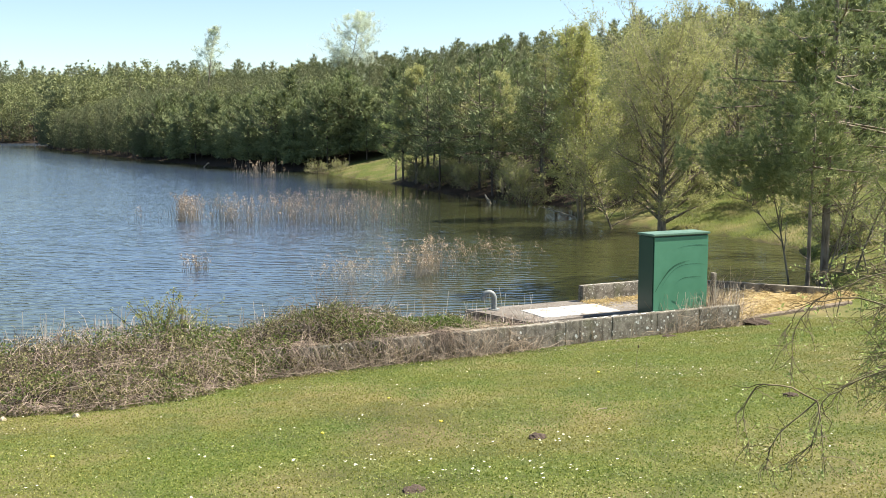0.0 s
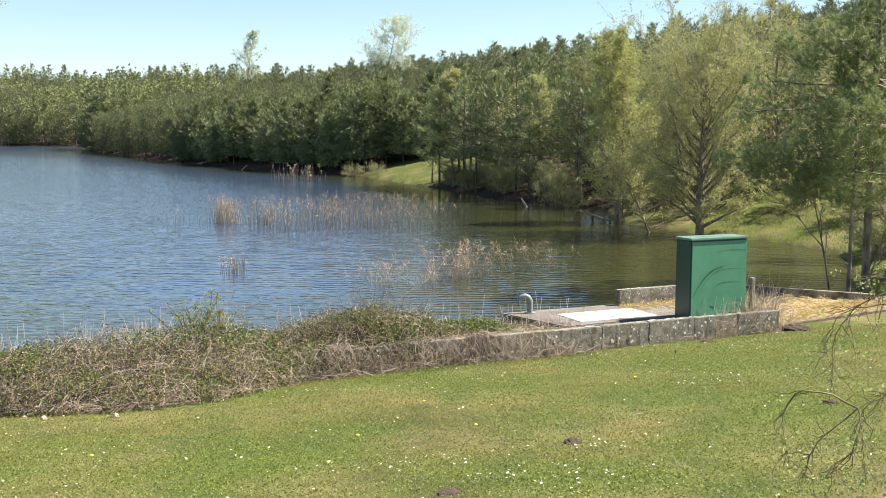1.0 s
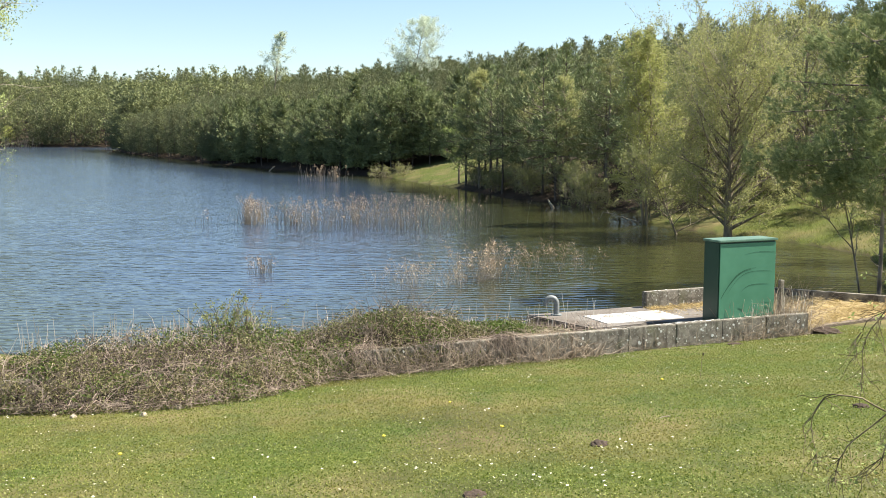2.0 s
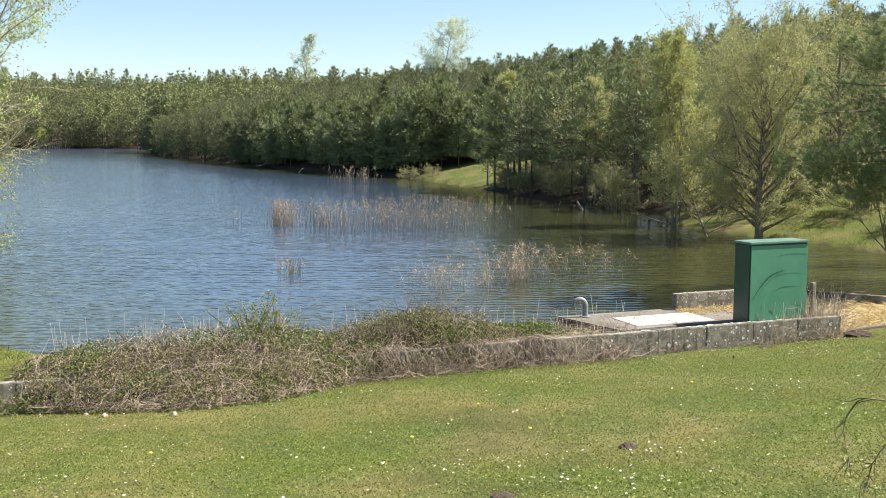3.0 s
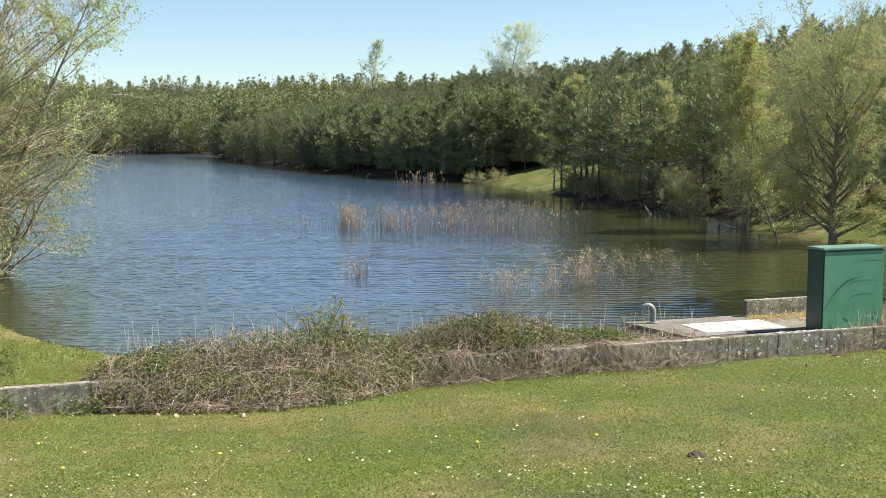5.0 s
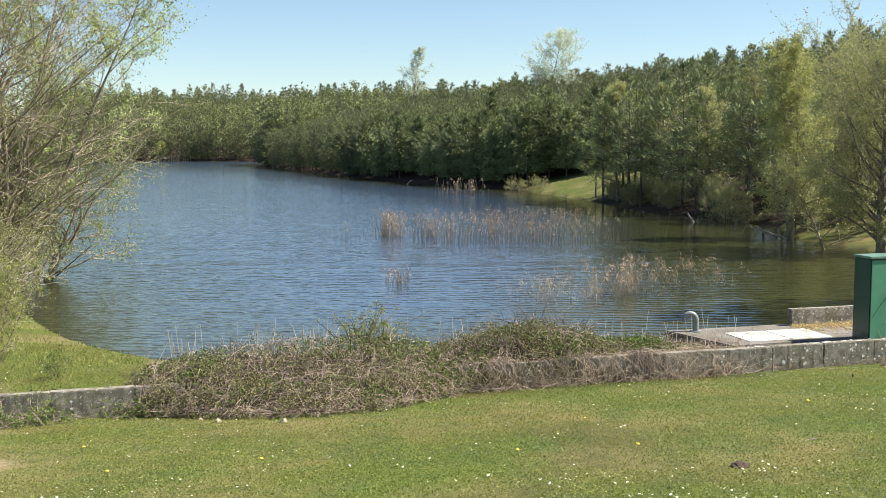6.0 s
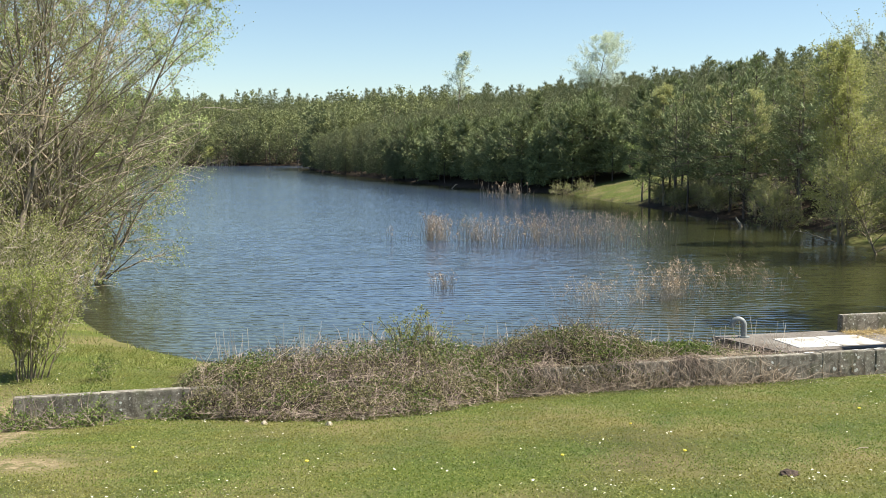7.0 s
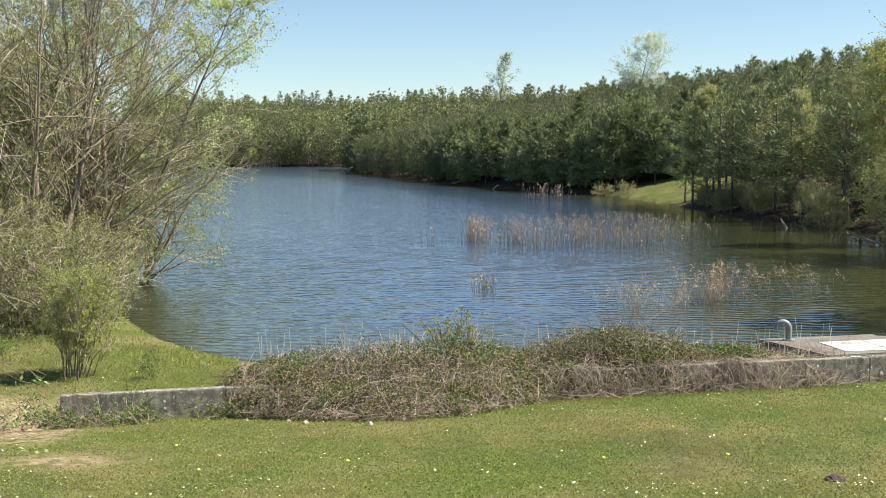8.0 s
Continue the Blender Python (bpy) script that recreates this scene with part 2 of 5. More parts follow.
def grass_mat():
    m, nt, b = base_mat("grass_blades", 0.5)
    g = nt.nodes.new("ShaderNodeNewGeometry")
    c = ramp(nt, g.outputs["Random Per Island"], [(0.0, (0.092, 0.138, 0.016)), (0.6, (0.188, 0.24, 0.034)), (1.0, (0.38, 0.392, 0.11))])
    dry = ramp(nt, noised(nt, 0.6, 4, 0.65), [(0.45, (0, 0, 0)), (0.68, (0.6, 0.6, 0.6))])
    c = mixed(nt, dry, c, (0.30, 0.225, 0.068))
    lush = ramp(nt, noised(nt, 1.7, 3), [(0.5, (0, 0, 0)), (0.7, (0.5, 0.5, 0.5))])
    c = mixed(nt, lush, c, (0.10, 0.20, 0.04))
    nt.links.new(c, b.inputs["Base Color"])
    tr = nt.nodes.new("ShaderNodeBsdfTranslucent")
    nt.links.new(c, tr.inputs[0])
    mx = nt.nodes.new("ShaderNodeMixShader")
    mx.inputs[0].default_value = 0.35
    nt.links.new(b.outputs[0], mx.inputs[1])
    nt.links.new(tr.outputs[0], mx.inputs[2])
    nt.links.new(mx.outputs[0], nt.nodes["Material Output"].inputs[0])
    return m


M_GRASS = grass_mat()
M_ROUGH = leaf_mat("rough_bank_grass", (0.11, 0.135, 0.03), (0.31, 0.32, 0.10), 0.35)
M_GROUND, M_WATER = ground_mat(), water_mat()


# ---- mesh helpers ----
class Soup:
    """Gathers points and faces, then makes one mesh of them."""

    def __init__(self):
        self.v, self.f, self.m, self.n = [], [], [], 0

    def add(self, verts, faces, slot=0):
        verts, faces = np.asarray(verts, float).reshape(-1, 3), np.asarray(faces, int)
        self.v.append(verts)
        self.f.append(faces + self.n)
        self.m.append(np.full(len(faces), slot))
        self.n += len(verts)

    def tubes(self, lines, radii, sides=3, slot=0, across=None):
        """lines: N x k x 3, radii: N x k. across: a direction that no line follows."""
        lines, radii = np.asarray(lines, float), np.asarray(radii, float)
        if not len(lines):
            return
        N, k, _ = lines.shape
        d = np.gradient(lines, axis=1)
        d /= np.linalg.norm(d, axis=2, keepdims=True) + 1e-9
        ref = np.where(np.abs(d[..., 2:3]) > 0.8, np.array([1.0, 0, 0]), np.array([0, 0, 1.0]))
        ref = np.broadcast_to(ref[:, k // 2:k // 2 + 1], d.shape)
        if across is not None:
            ref = np.broadcast_to(np.asarray(across, float), d.shape)
        a = np.cross(d, ref)
        a /= np.linalg.norm(a, axis=2, keepdims=True) + 1e-9
        b = np.cross(d, a)
        ang = np.arange(sides) * 2 * np.pi / sides
        ring = a[:, :, None] * np.cos(ang)[None, None, :, None] + b[:, :, None] * np.sin(ang)[None, None, :, None]
        v = lines[:, :, None] + ring * radii[:, :, None, None]
        base = (np.arange(N) * k * sides)[:, None, None] + (np.arange(k - 1) * sides)[None, :, None]
        j = np.arange(sides)
        q = np.stack([base + j, base + (j + 1) % sides, base + sides + (j + 1) % sides, base + sides + j], -1)
        self.add(v, q.reshape(-1, 4), slot)

    def leaves(self, at, length, width, axis=None, slot=0, rng=None, spread=1.0, three=False):
        """Diamonds, or single triangles, lying round their axis."""
        at = np.asarray(at, float)
        N = len(at)
        if not N:
            return
        rng = rng or np.random.default_rng(1)
        d = rng.normal(size=(N, 3))
        if axis is not None:
            d = np.asarray(axis, float) + d * spread
        d /= np.linalg.norm(d, axis=1, keepdims=True) + 1e-9
        s = np.cross(d, rng.normal(size=(N, 3)))
        s /= np.linalg.norm(s, axis=1, keepdims=True) + 1e-9
        L = np.broadcast_to(length, N)[:, None]
        Wd = np.broadcast_to(width, N)[:, None]
        if three:
            v = np.stack([at - s * Wd * 0.5, at + s * Wd * 0.5, at + d * L], 1)
            self.add(v, np.arange(N * 3).reshape(N, 3), slot)
            return
        v = np.stack([at, at + d * L * 0.5 + s * Wd * 0.5, at + d * L, at + d * L * 0.5 - s * Wd * 0.5], 1)
        self.add(v, np.arange(N * 4).reshape(N, 4), slot)

    def blades(self, at, tip, width, slot=0, rng=None):
        """Single upright triangles."""
        rng = rng or np.random.default_rng(2)
        N = len(at)
        a = rng.uniform(0, np.pi, N)
        s = np.stack([np.cos(a), np.sin(a), np.zeros(N)], 1) * np.broadcast_to(width, N)[:, None] * 0.5
        v = np.stack([at - s, at + s, tip], 1)
        self.add(v, np.arange(N * 3).reshape(N, 3), slot)

    def mesh(self, name, mats, smooth=False):
        me = bpy.data.meshes.new(name)
        v = np.concatenate(self.v)
        sizes = np.concatenate([np.full(len(f), f.shape[1]) for f in self.f])
        loops = np.concatenate([f.ravel() for f in self.f])
        starts = np.concatenate([[0], np.cumsum(sizes)[:-1]])
        me.vertices.add(len(v))
        me.vertices.foreach_set("co", v.astype(np.float32).ravel())
        me.loops.add(len(loops))
        me.loops.foreach_set("vertex_index", loops.astype(np.int32))
        me.polygons.add(len(sizes))
        me.polygons.foreach_set("loop_start", starts.astype(np.int32))
        for m in mats:
            me.materials.append(m)
        me.polygons.foreach_set("material_index", np.concatenate(self.m).astype(np.int32))
        me.polygons.foreach_set("use_smooth", np.full(len(sizes), smooth))
        me.update(calc_edges=True)
        me.validate()
        return me


def soup_part(name, soup, mats, parent=None, label="", smooth=False):
    ob = new(name, soup.mesh(name, mats, smooth))
    if parent is not None:
        ob.parent = parent
    return tagged(ob, label)


def part(name, bm, material, parent=None, label=""):
    me = bpy.data.meshes.new(name)
    bm.to_mesh(me)
    bm.free()
    me.materials.append(material)
    ob = new(name, me)
    if parent is not None:
        ob.parent = parent
    return tagged(ob, label)


def box_bm(x0, x1, y0, y1, z0, z1, bevel=0.0, seg=1):
    bm = bmesh.new()
    bmesh.ops.create_cube(bm, size=1, matrix=Matrix.Translation(((x0 + x1) / 2, (y0 + y1) / 2, (z0 + z1) / 2)) @ Matrix.Diagonal((x1 - x0, y1 - y0, z1 - z0, 1)))
    if bevel:
        bmesh.ops.bevel(bm, geom=list(bm.edges), offset=bevel, segments=seg, affect="EDGES")
    return bm


def empty(name, m=None):
    ob = new(name)
    ob.empty_display_size = 0.3
    if m is not None:
        ob.matrix_world = m
    return ob


# ---- the lie of the land ----
# the wall's own axes: a runs along it, b towards the lake
U, NB, P0 = np.array([0.8954, 0.4453]), np.array([-0.4453, 0.8954]), np.array([0.0, 15.385])
DAM = Matrix.Translation((0.0, 15.385, 0.0)) @ Matrix.Rotation(math.atan2(0.4453, 0.8954), 4, "Z")


def ab(x, y):
    qx, qy = np.asarray(x) - P0[0], np.asarray(y) - P0[1]
    return qx * U[0] + qy * U[1], qx * NB[0] + qy * NB[1]


def xy(a, b):
    return P0 + a * U + b * NB


SHORE = np.array([
    (-8.5, 16.5), (-5.2, 16.0), (-2.2, 16.9), (0.3, 18.0), (2.4, 19.35), (2.75, 19.15), (4.9, 20.35), (5.2, 22.6), (8.25, 21.3), (9.0, 22.4), (9.2, 25.3), (10.4, 28.5),
    (11.2, 32.1), (10.2, 35.6), (8.2, 38.0), (7.2, 40.5), (5.6, 43.6), (6.4, 48.0), (4.7, 53.8), (0.5, 59.6), (-3.8, 72.5), (-11.7, 92.5), (-18.4, 99.4),
    (-32.0, 121.0), (-75.4, 200.0), (-98.0, 252.0), (-93.0, 280.0), (-97.0, 308.0), (-165.0, 314.0), (-205.0, 295.0), (-125.0, 180.0), (-62.0, 95.0), (-38.0, 58.0), (-23.0, 33.5), (-18.0, 26.5),
    (-15.0, 22.5), (-13.7, 20.6),
    (-11.8, 18.6), (-10.1, 17.3)])


def lake_distance(x, y):
    """Metres from the shore: positive on land, negative in the lake."""
    x, y = np.asarray(x, float), np.asarray(y, float)
    best, inside = np.full(x.shape, 1e9), np.zeros(x.shape, bool)
    for (x0, y0), (x1, y1) in zip(SHORE, np.roll(SHORE, -1, axis=0)):
        dx, dy = x1 - x0, y1 - y0
        t = np.clip(((x - x0) * dx + (y - y0) * dy) / (dx * dx + dy * dy), 0, 1)
        best = np.minimum(best, np.hypot(x - x0 - t * dx, y - y0 - t * dy))
        cross = (y0 > y) != (y1 > y)
        with np.errstate(divide="ignore", invalid="ignore"):
            inside ^= cross & (x < dx * (y - y0) / (dy if dy else 1e-9) + x0)
    return np.where(inside, -best, best)


def swell(x, y):
    return 0.5 * np.sin(x * 0.11 + 1.3) * np.cos(y * 0.09) + 0.3 * np.sin(x * 0.31 + y * 0.23)


def smooth01(v, lo, hi):
    t = np.clip((v - lo) / (hi - lo), 0, 1)
    return t * t * (3 - 2 * t)


def height(x, y):
    x, y = np.asarray(x, float), np.asarray(y, float)
    a, b = ab(x, y)
    d = lake_distance(x, y)
    lawn = 0.22 + 0.136 * np.clip(-b, 0, 16) + 0.012 * np.sin(x * 1.3) * np.sin(y * 1.1)
    hill = 24.0 * (1 - np.exp(-np.clip(d, 0, 400) * 0.0095)) + 0.05 + swell(x, y) * smooth01(d, 4, 25)
    bank = np.minimum(0.02 + 0.16 * d, 0.42) + 0.1 * np.clip(d - 5, 0, 20)
    flat = smooth01(-y, -24.0, -21.0)                            # the low strip by the wall
    land = hill * (1 - flat) + bank * flat
    lawn = lawn + 0.6 * smooth01(a, 9.5, 16.0) * smooth01(b, -14, 0)
    back = smooth01(b, 0.1, 0.5)
    z = lawn * (1 - back) + land * back
    yard = smooth01(a, 5.3, 6.0) * (1 - smooth01(a, 10.5, 13.0)) * (1 - smooth01(b, 3.6, 5.0)) * smooth01(b, -0.1, 0.1)
    z = z * (1 - yard) + 0.215 * yard
    under = np.maximum(-1.6, 0.35 * d - 0.03)
    return np.where(d > 0, z, under)


def spaced(lo, hi, first, last, step, grow):
    """Coordinates at even steps from first to last, and farther and farther apart outside."""
    out = list(np.arange(first, last, step))
    s = step
    while out[-1] < hi:
        s *= grow
        out.append(out[-1] + s)
    s = step
    while out[0] > lo:
        s *= grow
        out.insert(0, out[0] - s)
    return np.array(out)


def sandy_ground(x, y):
    """How far the turf is worn down to sand: by the wall's end and on the path."""
    return np.clip(sum(g * np.exp(-(((x - px) / w) ** 2 + ((y - py) / h) ** 2)) for px, py, w, h, g in
                       ((-8.8, 10.8, 1.0, 0.75, 1.7), (-6.5, 8.55, 0.8, 0.4, 1.1), (-7.9, 9.8, 0.5, 0.5, 0.9))), 0, 1)


def worn_patches(x, y):
    """Reddish-brown thin places in the lawn."""
    return np.clip(sum(g * np.exp(-(((x - px) / w) ** 2 + ((y - py) / w) ** 2)) for px, py, w, g in
                       ((-0.84, 10.4, 0.5, 0.8), (-0.2, 9.8, 0.6, 0.8), (-0.35, 8.8, 0.6, 0.7), (-0.85, 7.5, 0.25, 0.9), (-0.2, 6.9, 0.3, 0.9))), 0, 1)


def build_ground():
    xs, ys = spaced(-2500, 2500, -15.0, 11.0, 0.24, 1.08), spaced(-900, 3000, 5.0, 22.0, 0.24, 1.055)
    X, Y = np.meshgrid(xs, ys)
    Z = height(X, Y)
    n, k = len(xs), len(ys)
    s = Soup()
    i = (np.arange(k - 1) * n)[:, None] + np.arange(n - 1)[None]
    s.add(np.stack([X, Y, Z], -1), np.stack([i, i + 1, i + n + 1, i + n], -1).reshape(-1, 4))
    me = s.mesh("ground", [M_GROUND], True)
    d = lake_distance(X, Y)
    a, b = ab(X, Y)
    forest = smooth01(d, 0.2, 2.0) * smooth01(Y, 42, 46)
    open_meadow = np.exp(-(((X + 5.9) / 6.2) ** 2 + ((Y - 83.5) / 11.0) ** 2) ** 2)
    litter = np.clip(forest - 1.4 * open_meadow, 0, 1)
    litter = np.maximum(litter, (d <= 0) * 1.0)
    # The same darkened litter covers the wooded bank, where tree shade falls.
    litter = np.maximum(litter, ((d < 6) & (Y > 50)) * (1 - smooth01(open_meadow, 0.05, 0.6)))
    litter = np.maximum(litter, 0.5 * worn_patches(X, Y))
    me.attributes.new("sand", "FLOAT", "POINT").data.foreach_set("value", sandy_ground(X, Y).ravel().astype(np.float32))
    hedge = smooth01(b, -0.9, -0.2) * smooth01(-b, -2.5, -1.8) * smooth01(a, -7.6, -6.8) * smooth01(-a, -2.3, -1.8)
    litter = np.maximum(litter, hedge * 0.8)
    me.attributes.new("litter", "FLOAT", "POINT").data.foreach_set("value", litter.ravel().astype(np.float32))
    return tagged(new("ground", me), "gently sloping grassy ground with brown woodland litter darkened for shade", "ground", kind="structure")


build_ground()


def build_water():
    s = Soup()
    xs, ys = spaced(-300, 60, -16.0, 14.0, 1.0, 1.06), spaced(8, 340, 14.0, 60.0, 1.0, 1.05)
    X, Y = np.meshgrid(xs, ys)
    n = len(xs)
    i = (np.arange(len(ys) - 1) * n)[:, None] + np.arange(n - 1)[None]
    s.add(np.stack([X, Y, X * 0], -1), np.stack([i, i + 1, i + n + 1, i + n], -1).reshape(-1, 4))
    me = s.mesh("water", [M_WATER])
    d = lake_distance(X, Y)
    # Attribute depth holds the share of painted sky blue, by shore distance and x.
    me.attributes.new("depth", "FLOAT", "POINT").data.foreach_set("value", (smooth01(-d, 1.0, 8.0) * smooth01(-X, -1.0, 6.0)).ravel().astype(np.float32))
    # the lee of the wooded shore and the sheltered bay
    wide = np.interp(Y, [40, 90, 150, 220], [14.0, 17.0, 26.0, 48.0])
    lee = (1 - smooth01(-d / wide, 0.05, 1.0)) * smooth01(Y, 36, 46) * smooth01(X + 0.62 * Y, -6, 14)
    bay = (1 - smooth01(8.0 - X, 0.0, 14.0)) * (1 - smooth01(Y, 60, 90))
    me.attributes.new("wind", "FLOAT", "POINT").data.foreach_set("value", (1.08 - 0.9 * np.maximum(lee, 0.3 * bay)).ravel().astype(np.float32))
    return tagged(new("water", me), "wind-rippled brown-green lake water, sky blue tinted in away from trees", "lake", kind="structure")


build_water()


# ---- the concrete works ----
def build_wall():
    wall = empty("retaining_wall", DAM)
    tagged(wall, "long low weathered concrete retaining wall of jointed blocks", "wall", kind="structure")
    joints = [-9.42 + 1.06 * i for i in range(12)] + [2.24 + 0.9275 * i for i in range(1, 5)]
    rng = random.Random(4)
    for a0, a1 in zip(joints, joints[1:]):
        top = 0.6 + rng.uniform(-0.008, 0.008)
        part("block", box_bm(a0 + 0.003, a1 - 0.003, rng.uniform(-0.006, 0.006), 0.15, -0.25, top, 0.010, 2), M_CONCRETE, wall)
    return wall


build_wall()


def build_slab():
    bm = bmesh.new()
    outline = [(1.58, 2.3), (1.9, 1.0), (1.98, 0.70), (3.3, 0.74), (4.02, 0.60), (4.05, 0.17), (5.6, 0.17), (5.6, 2.3)]
    low = [bm.verts.new((a, b, -0.6)) for a, b in outline]
    top = [bm.verts.new((a, b, 0.5)) for a, b in outline]
    bm.faces.new(top)
    for i in range(len(outline)):
        k = (i + 1) % len(outline)
        bm.faces.new((low[i], low[k], top[k], top[i]))
    bmesh.ops.recalc_face_normals(bm, faces=list(bm.faces))
    bmesh.ops.bevel(bm, geom=[e for e in bm.edges if min(v.co.z for v in e.verts) > 0.4], offset=0.018, segments=2, affect="EDGES")
    slab = part("concrete_slab", bm, M_SLAB)
    slab.matrix_world = DAM
    tagged(slab, "flat weathered concrete slab at the water's edge", "slab", kind="structure")
    for a0, a1 in ((2.42, 3.20), (3.22, 4.0)):
        hatch = part("hatch", box_bm(a0, a1, 0.93, 1.75, 0.495, 0.512, 0.004), M_WHITE)
        hatch.matrix_world = DAM
        tagged(hatch, "flat white painted hatch cover on the slab", "hatch", "hatch covers on the slab")
    back = part("back_wall", box_bm(3.96, 6.4, 2.06, 2.21, -0.6, 0.8, 0.015, 2), M_CONCRETE)
    back.matrix_world = DAM
    tagged(back, "low lichen-spotted concrete wall behind the slab", "wall", kind="structure")
    p0, p1 = Vector((5.35, 22.58, 0)), Vector((8.2, 21.2, 0))
    d = p1 - p0
    beam = part("kerb_beam", box_bm(0, d.length, 0.0, 0.16, -0.6, 0.405, 0.012, 2), M_BEAM)
    beam.matrix_world = Matrix.Translation(p0) @ Matrix.Rotation(math.atan2(d.y, d.x), 4, "Z")
    tagged(beam, "low weathered edging beam coloured dark for its shaded face", "kerb", kind="structure")


build_slab()


def build_cabinet():
    cab = empty("utility_cabinet", DAM @ Matrix.Translation((4.72, 0.36, 0.5)))
    tagged(cab, "tall dark green metal utility cabinet with scuffed door", "cabinet")
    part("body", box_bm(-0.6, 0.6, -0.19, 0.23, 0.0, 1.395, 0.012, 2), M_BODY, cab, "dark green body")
    part("door", box_bm(-0.59, 0.59, -0.202, -0.188, 0.03, 1.378, 0.004), M_GREEN, cab, "scuffed green door, lighter than the body")
    part("lid", box_bm(-0.622, 0.622, -0.222, 0.252, 1.403, 1.441, 0.010, 2), M_LID, cab, "paler green overhanging lid")


build_cabinet()


# ---- trees ----
def wander(rng, start, direction, length, k, bend=0.15, lift=0.0):
    """A branch: k points from start, bending a little on the way."""
    d = np.asarray(direction, float)
    d = d / (np.linalg.norm(d) + 1e-9)
    pts, p = [np.asarray(start, float)], np.asarray(start, float)
    for _ in range(k - 1):
        d = d + rng.normal(size=3) * bend + np.array([0, 0, lift])
        d /= np.linalg.norm(d)
        p = p + d * length / (k - 1)
        pts.append(p)
    return np.array(pts)


def pine_soups(seed, tall, wide, bare, whorls=14, boughs=6, tufts=8, per=5, tuft=0.26, slim=0.2, sides=5, sag=0.10, bend=0.02, extra=(), inner=0, thick=0.035, girth=0.0115, peak=0.18, low=0.28, mass=(1.1, 0.28)):
    """A Scots pine: straight tapered trunk, whorls of boughs, flat side sprays that end in brushes of needles.
    extra: single long boughs as (height, azimuth, length, lift). peak: where up the crown it is widest; low: how far it draws in below. Returns the soups of wood and needles."""
    rng = np.random.default_rng(seed)
    wood, needles = Soup(), Soup()
    k = 9
    trunk = np.zeros((k, 3))
    trunk[:, 2] = np.linspace(-0.3, tall * 0.97, k)
    trunk[1:, :2] = np.cumsum(rng.normal(size=(k - 1, 2)) * bend, 0) * tall / 8
    wood.tubes(trunk[None], np.linspace(girth * tall, 0.012, k)[None], sides)
    lines, radii, at, ax = [], [], [], []

    def bough(z, a, L, lift, live=True):
        centre = np.array([np.interp(z, trunk[:, 2], trunk[:, i]) for i in range(3)])
        line = wander(rng, centre, (math.cos(a), math.sin(a), lift), L, 5, 0.10, 0.05)
        lines.append(line)
        radii.append(np.linspace(0.008 + 0.012 * L, 0.005, 5))
        if not live:
            return
        m = max(2, int(tufts * (0.3 + 1.4 * L / wide) * rng.uniform(0.8, 1.2)))
        t = 1.03 - 0.75 * rng.beta(1.0, 1.7, m)
        p = np.stack([np.interp(np.minimum(t, 1) * 4, np.arange(5), line[:, c]) for c in range(3)], 1)
        way = (line[-1] - line[0]) / (np.linalg.norm(line[-1] - line[0]) + 1e-9)
        side = np.array([-way[1], way[0], 0.0])
        off = rng.uniform(-1, 1, m) * (1.22 - t) * 0.55 * L
        p = p + side * off[:, None] + np.stack([np.zeros(m), np.zeros(m), rng.normal(size=m) * thick * L + 0.05 * tuft], 1)
        axis = way * 0.6 + side * (np.sign(off) * 0.45)[:, None] + np.array([0, 0, 0.55])
        at.append(np.repeat(p, per, 0) + rng.normal(size=(m * per, 3)) * 0.14 * tuft)
        ax.append(np.repeat(axis, per, 0))

    for w in range(whorls):
        s = (w + rng.uniform(0.1, 0.9)) / whorls
        z = tall * (bare + (0.985 - bare) * s)
        reach = wide * 0.5 * ((1 - max(0.0, (s - peak) / (1 - peak))) ** 0.8 * (1 - low + low * min(1.0, s / peak)) + 0.045)
        n = max(3, int(boughs * rng.uniform(0.75, 1.2) * (1 - 0.35 * s)))
        a0 = rng.uniform(0, 6.28)
        for i in range(n):
            bough(z + rng.normal() * 0.02 * tall, a0 + i * 6.28 / n + rng.normal() * 0.35, reach * rng.uniform(0.55, 1.25), -sag + 1.15 * s ** 1.6 + rng.normal() * 0.08)
    for i in range(int(bare * 26)):
        bough(tall * rng.uniform(0.05, bare), rng.uniform(0, 6.28), wide * rng.uniform(0.08, 0.28), 0.1, False)
    for z, a, L, lift in extra:
        bough(z, a, L, lift)
    wood.tubes(np.array(lines)[:, ::2], np.array(radii)[:, ::2], 3)
    tip = trunk[-1] + np.stack([rng.normal(size=9) * 0.03, rng.normal(size=9) * 0.03, rng.uniform(-0.30, 0.12, 9)], 1) * tall / 8
    at, ax = np.concatenate(at + [tip]), np.concatenate(ax + [np.tile([0, 0, 1.6], (9, 1))])
    needles.leaves(at, rng.uniform(0.65, 1.3, len(at)) * tuft, tuft * slim, ax, rng=rng, spread=0.42, three=True)
    if inner:                                                    # extra needle pieces added inside the crown to block light
        s = rng.beta(1.0, 1.25, inner)
        a, r = rng.uniform(0, 6.28, inner), wide * 0.5 * (1 - s) ** 0.75 * rng.uniform(0.1, 0.66, inner)
        z = tall * (bare + (0.95 - bare) * s)
        p = np.stack([np.interp(z, trunk[:, 2], trunk[:, 0]) + r * np.cos(a), np.interp(z, trunk[:, 2], trunk[:, 1]) + r * np.sin(a), z], 1)
        needles.leaves(p, tuft * mass[0], tuft * mass[1], np.stack([np.cos(a), np.sin(a), 0.2 + 0 * a], 1), rng=rng, spread=0.5, three=True)
    return wood, needles


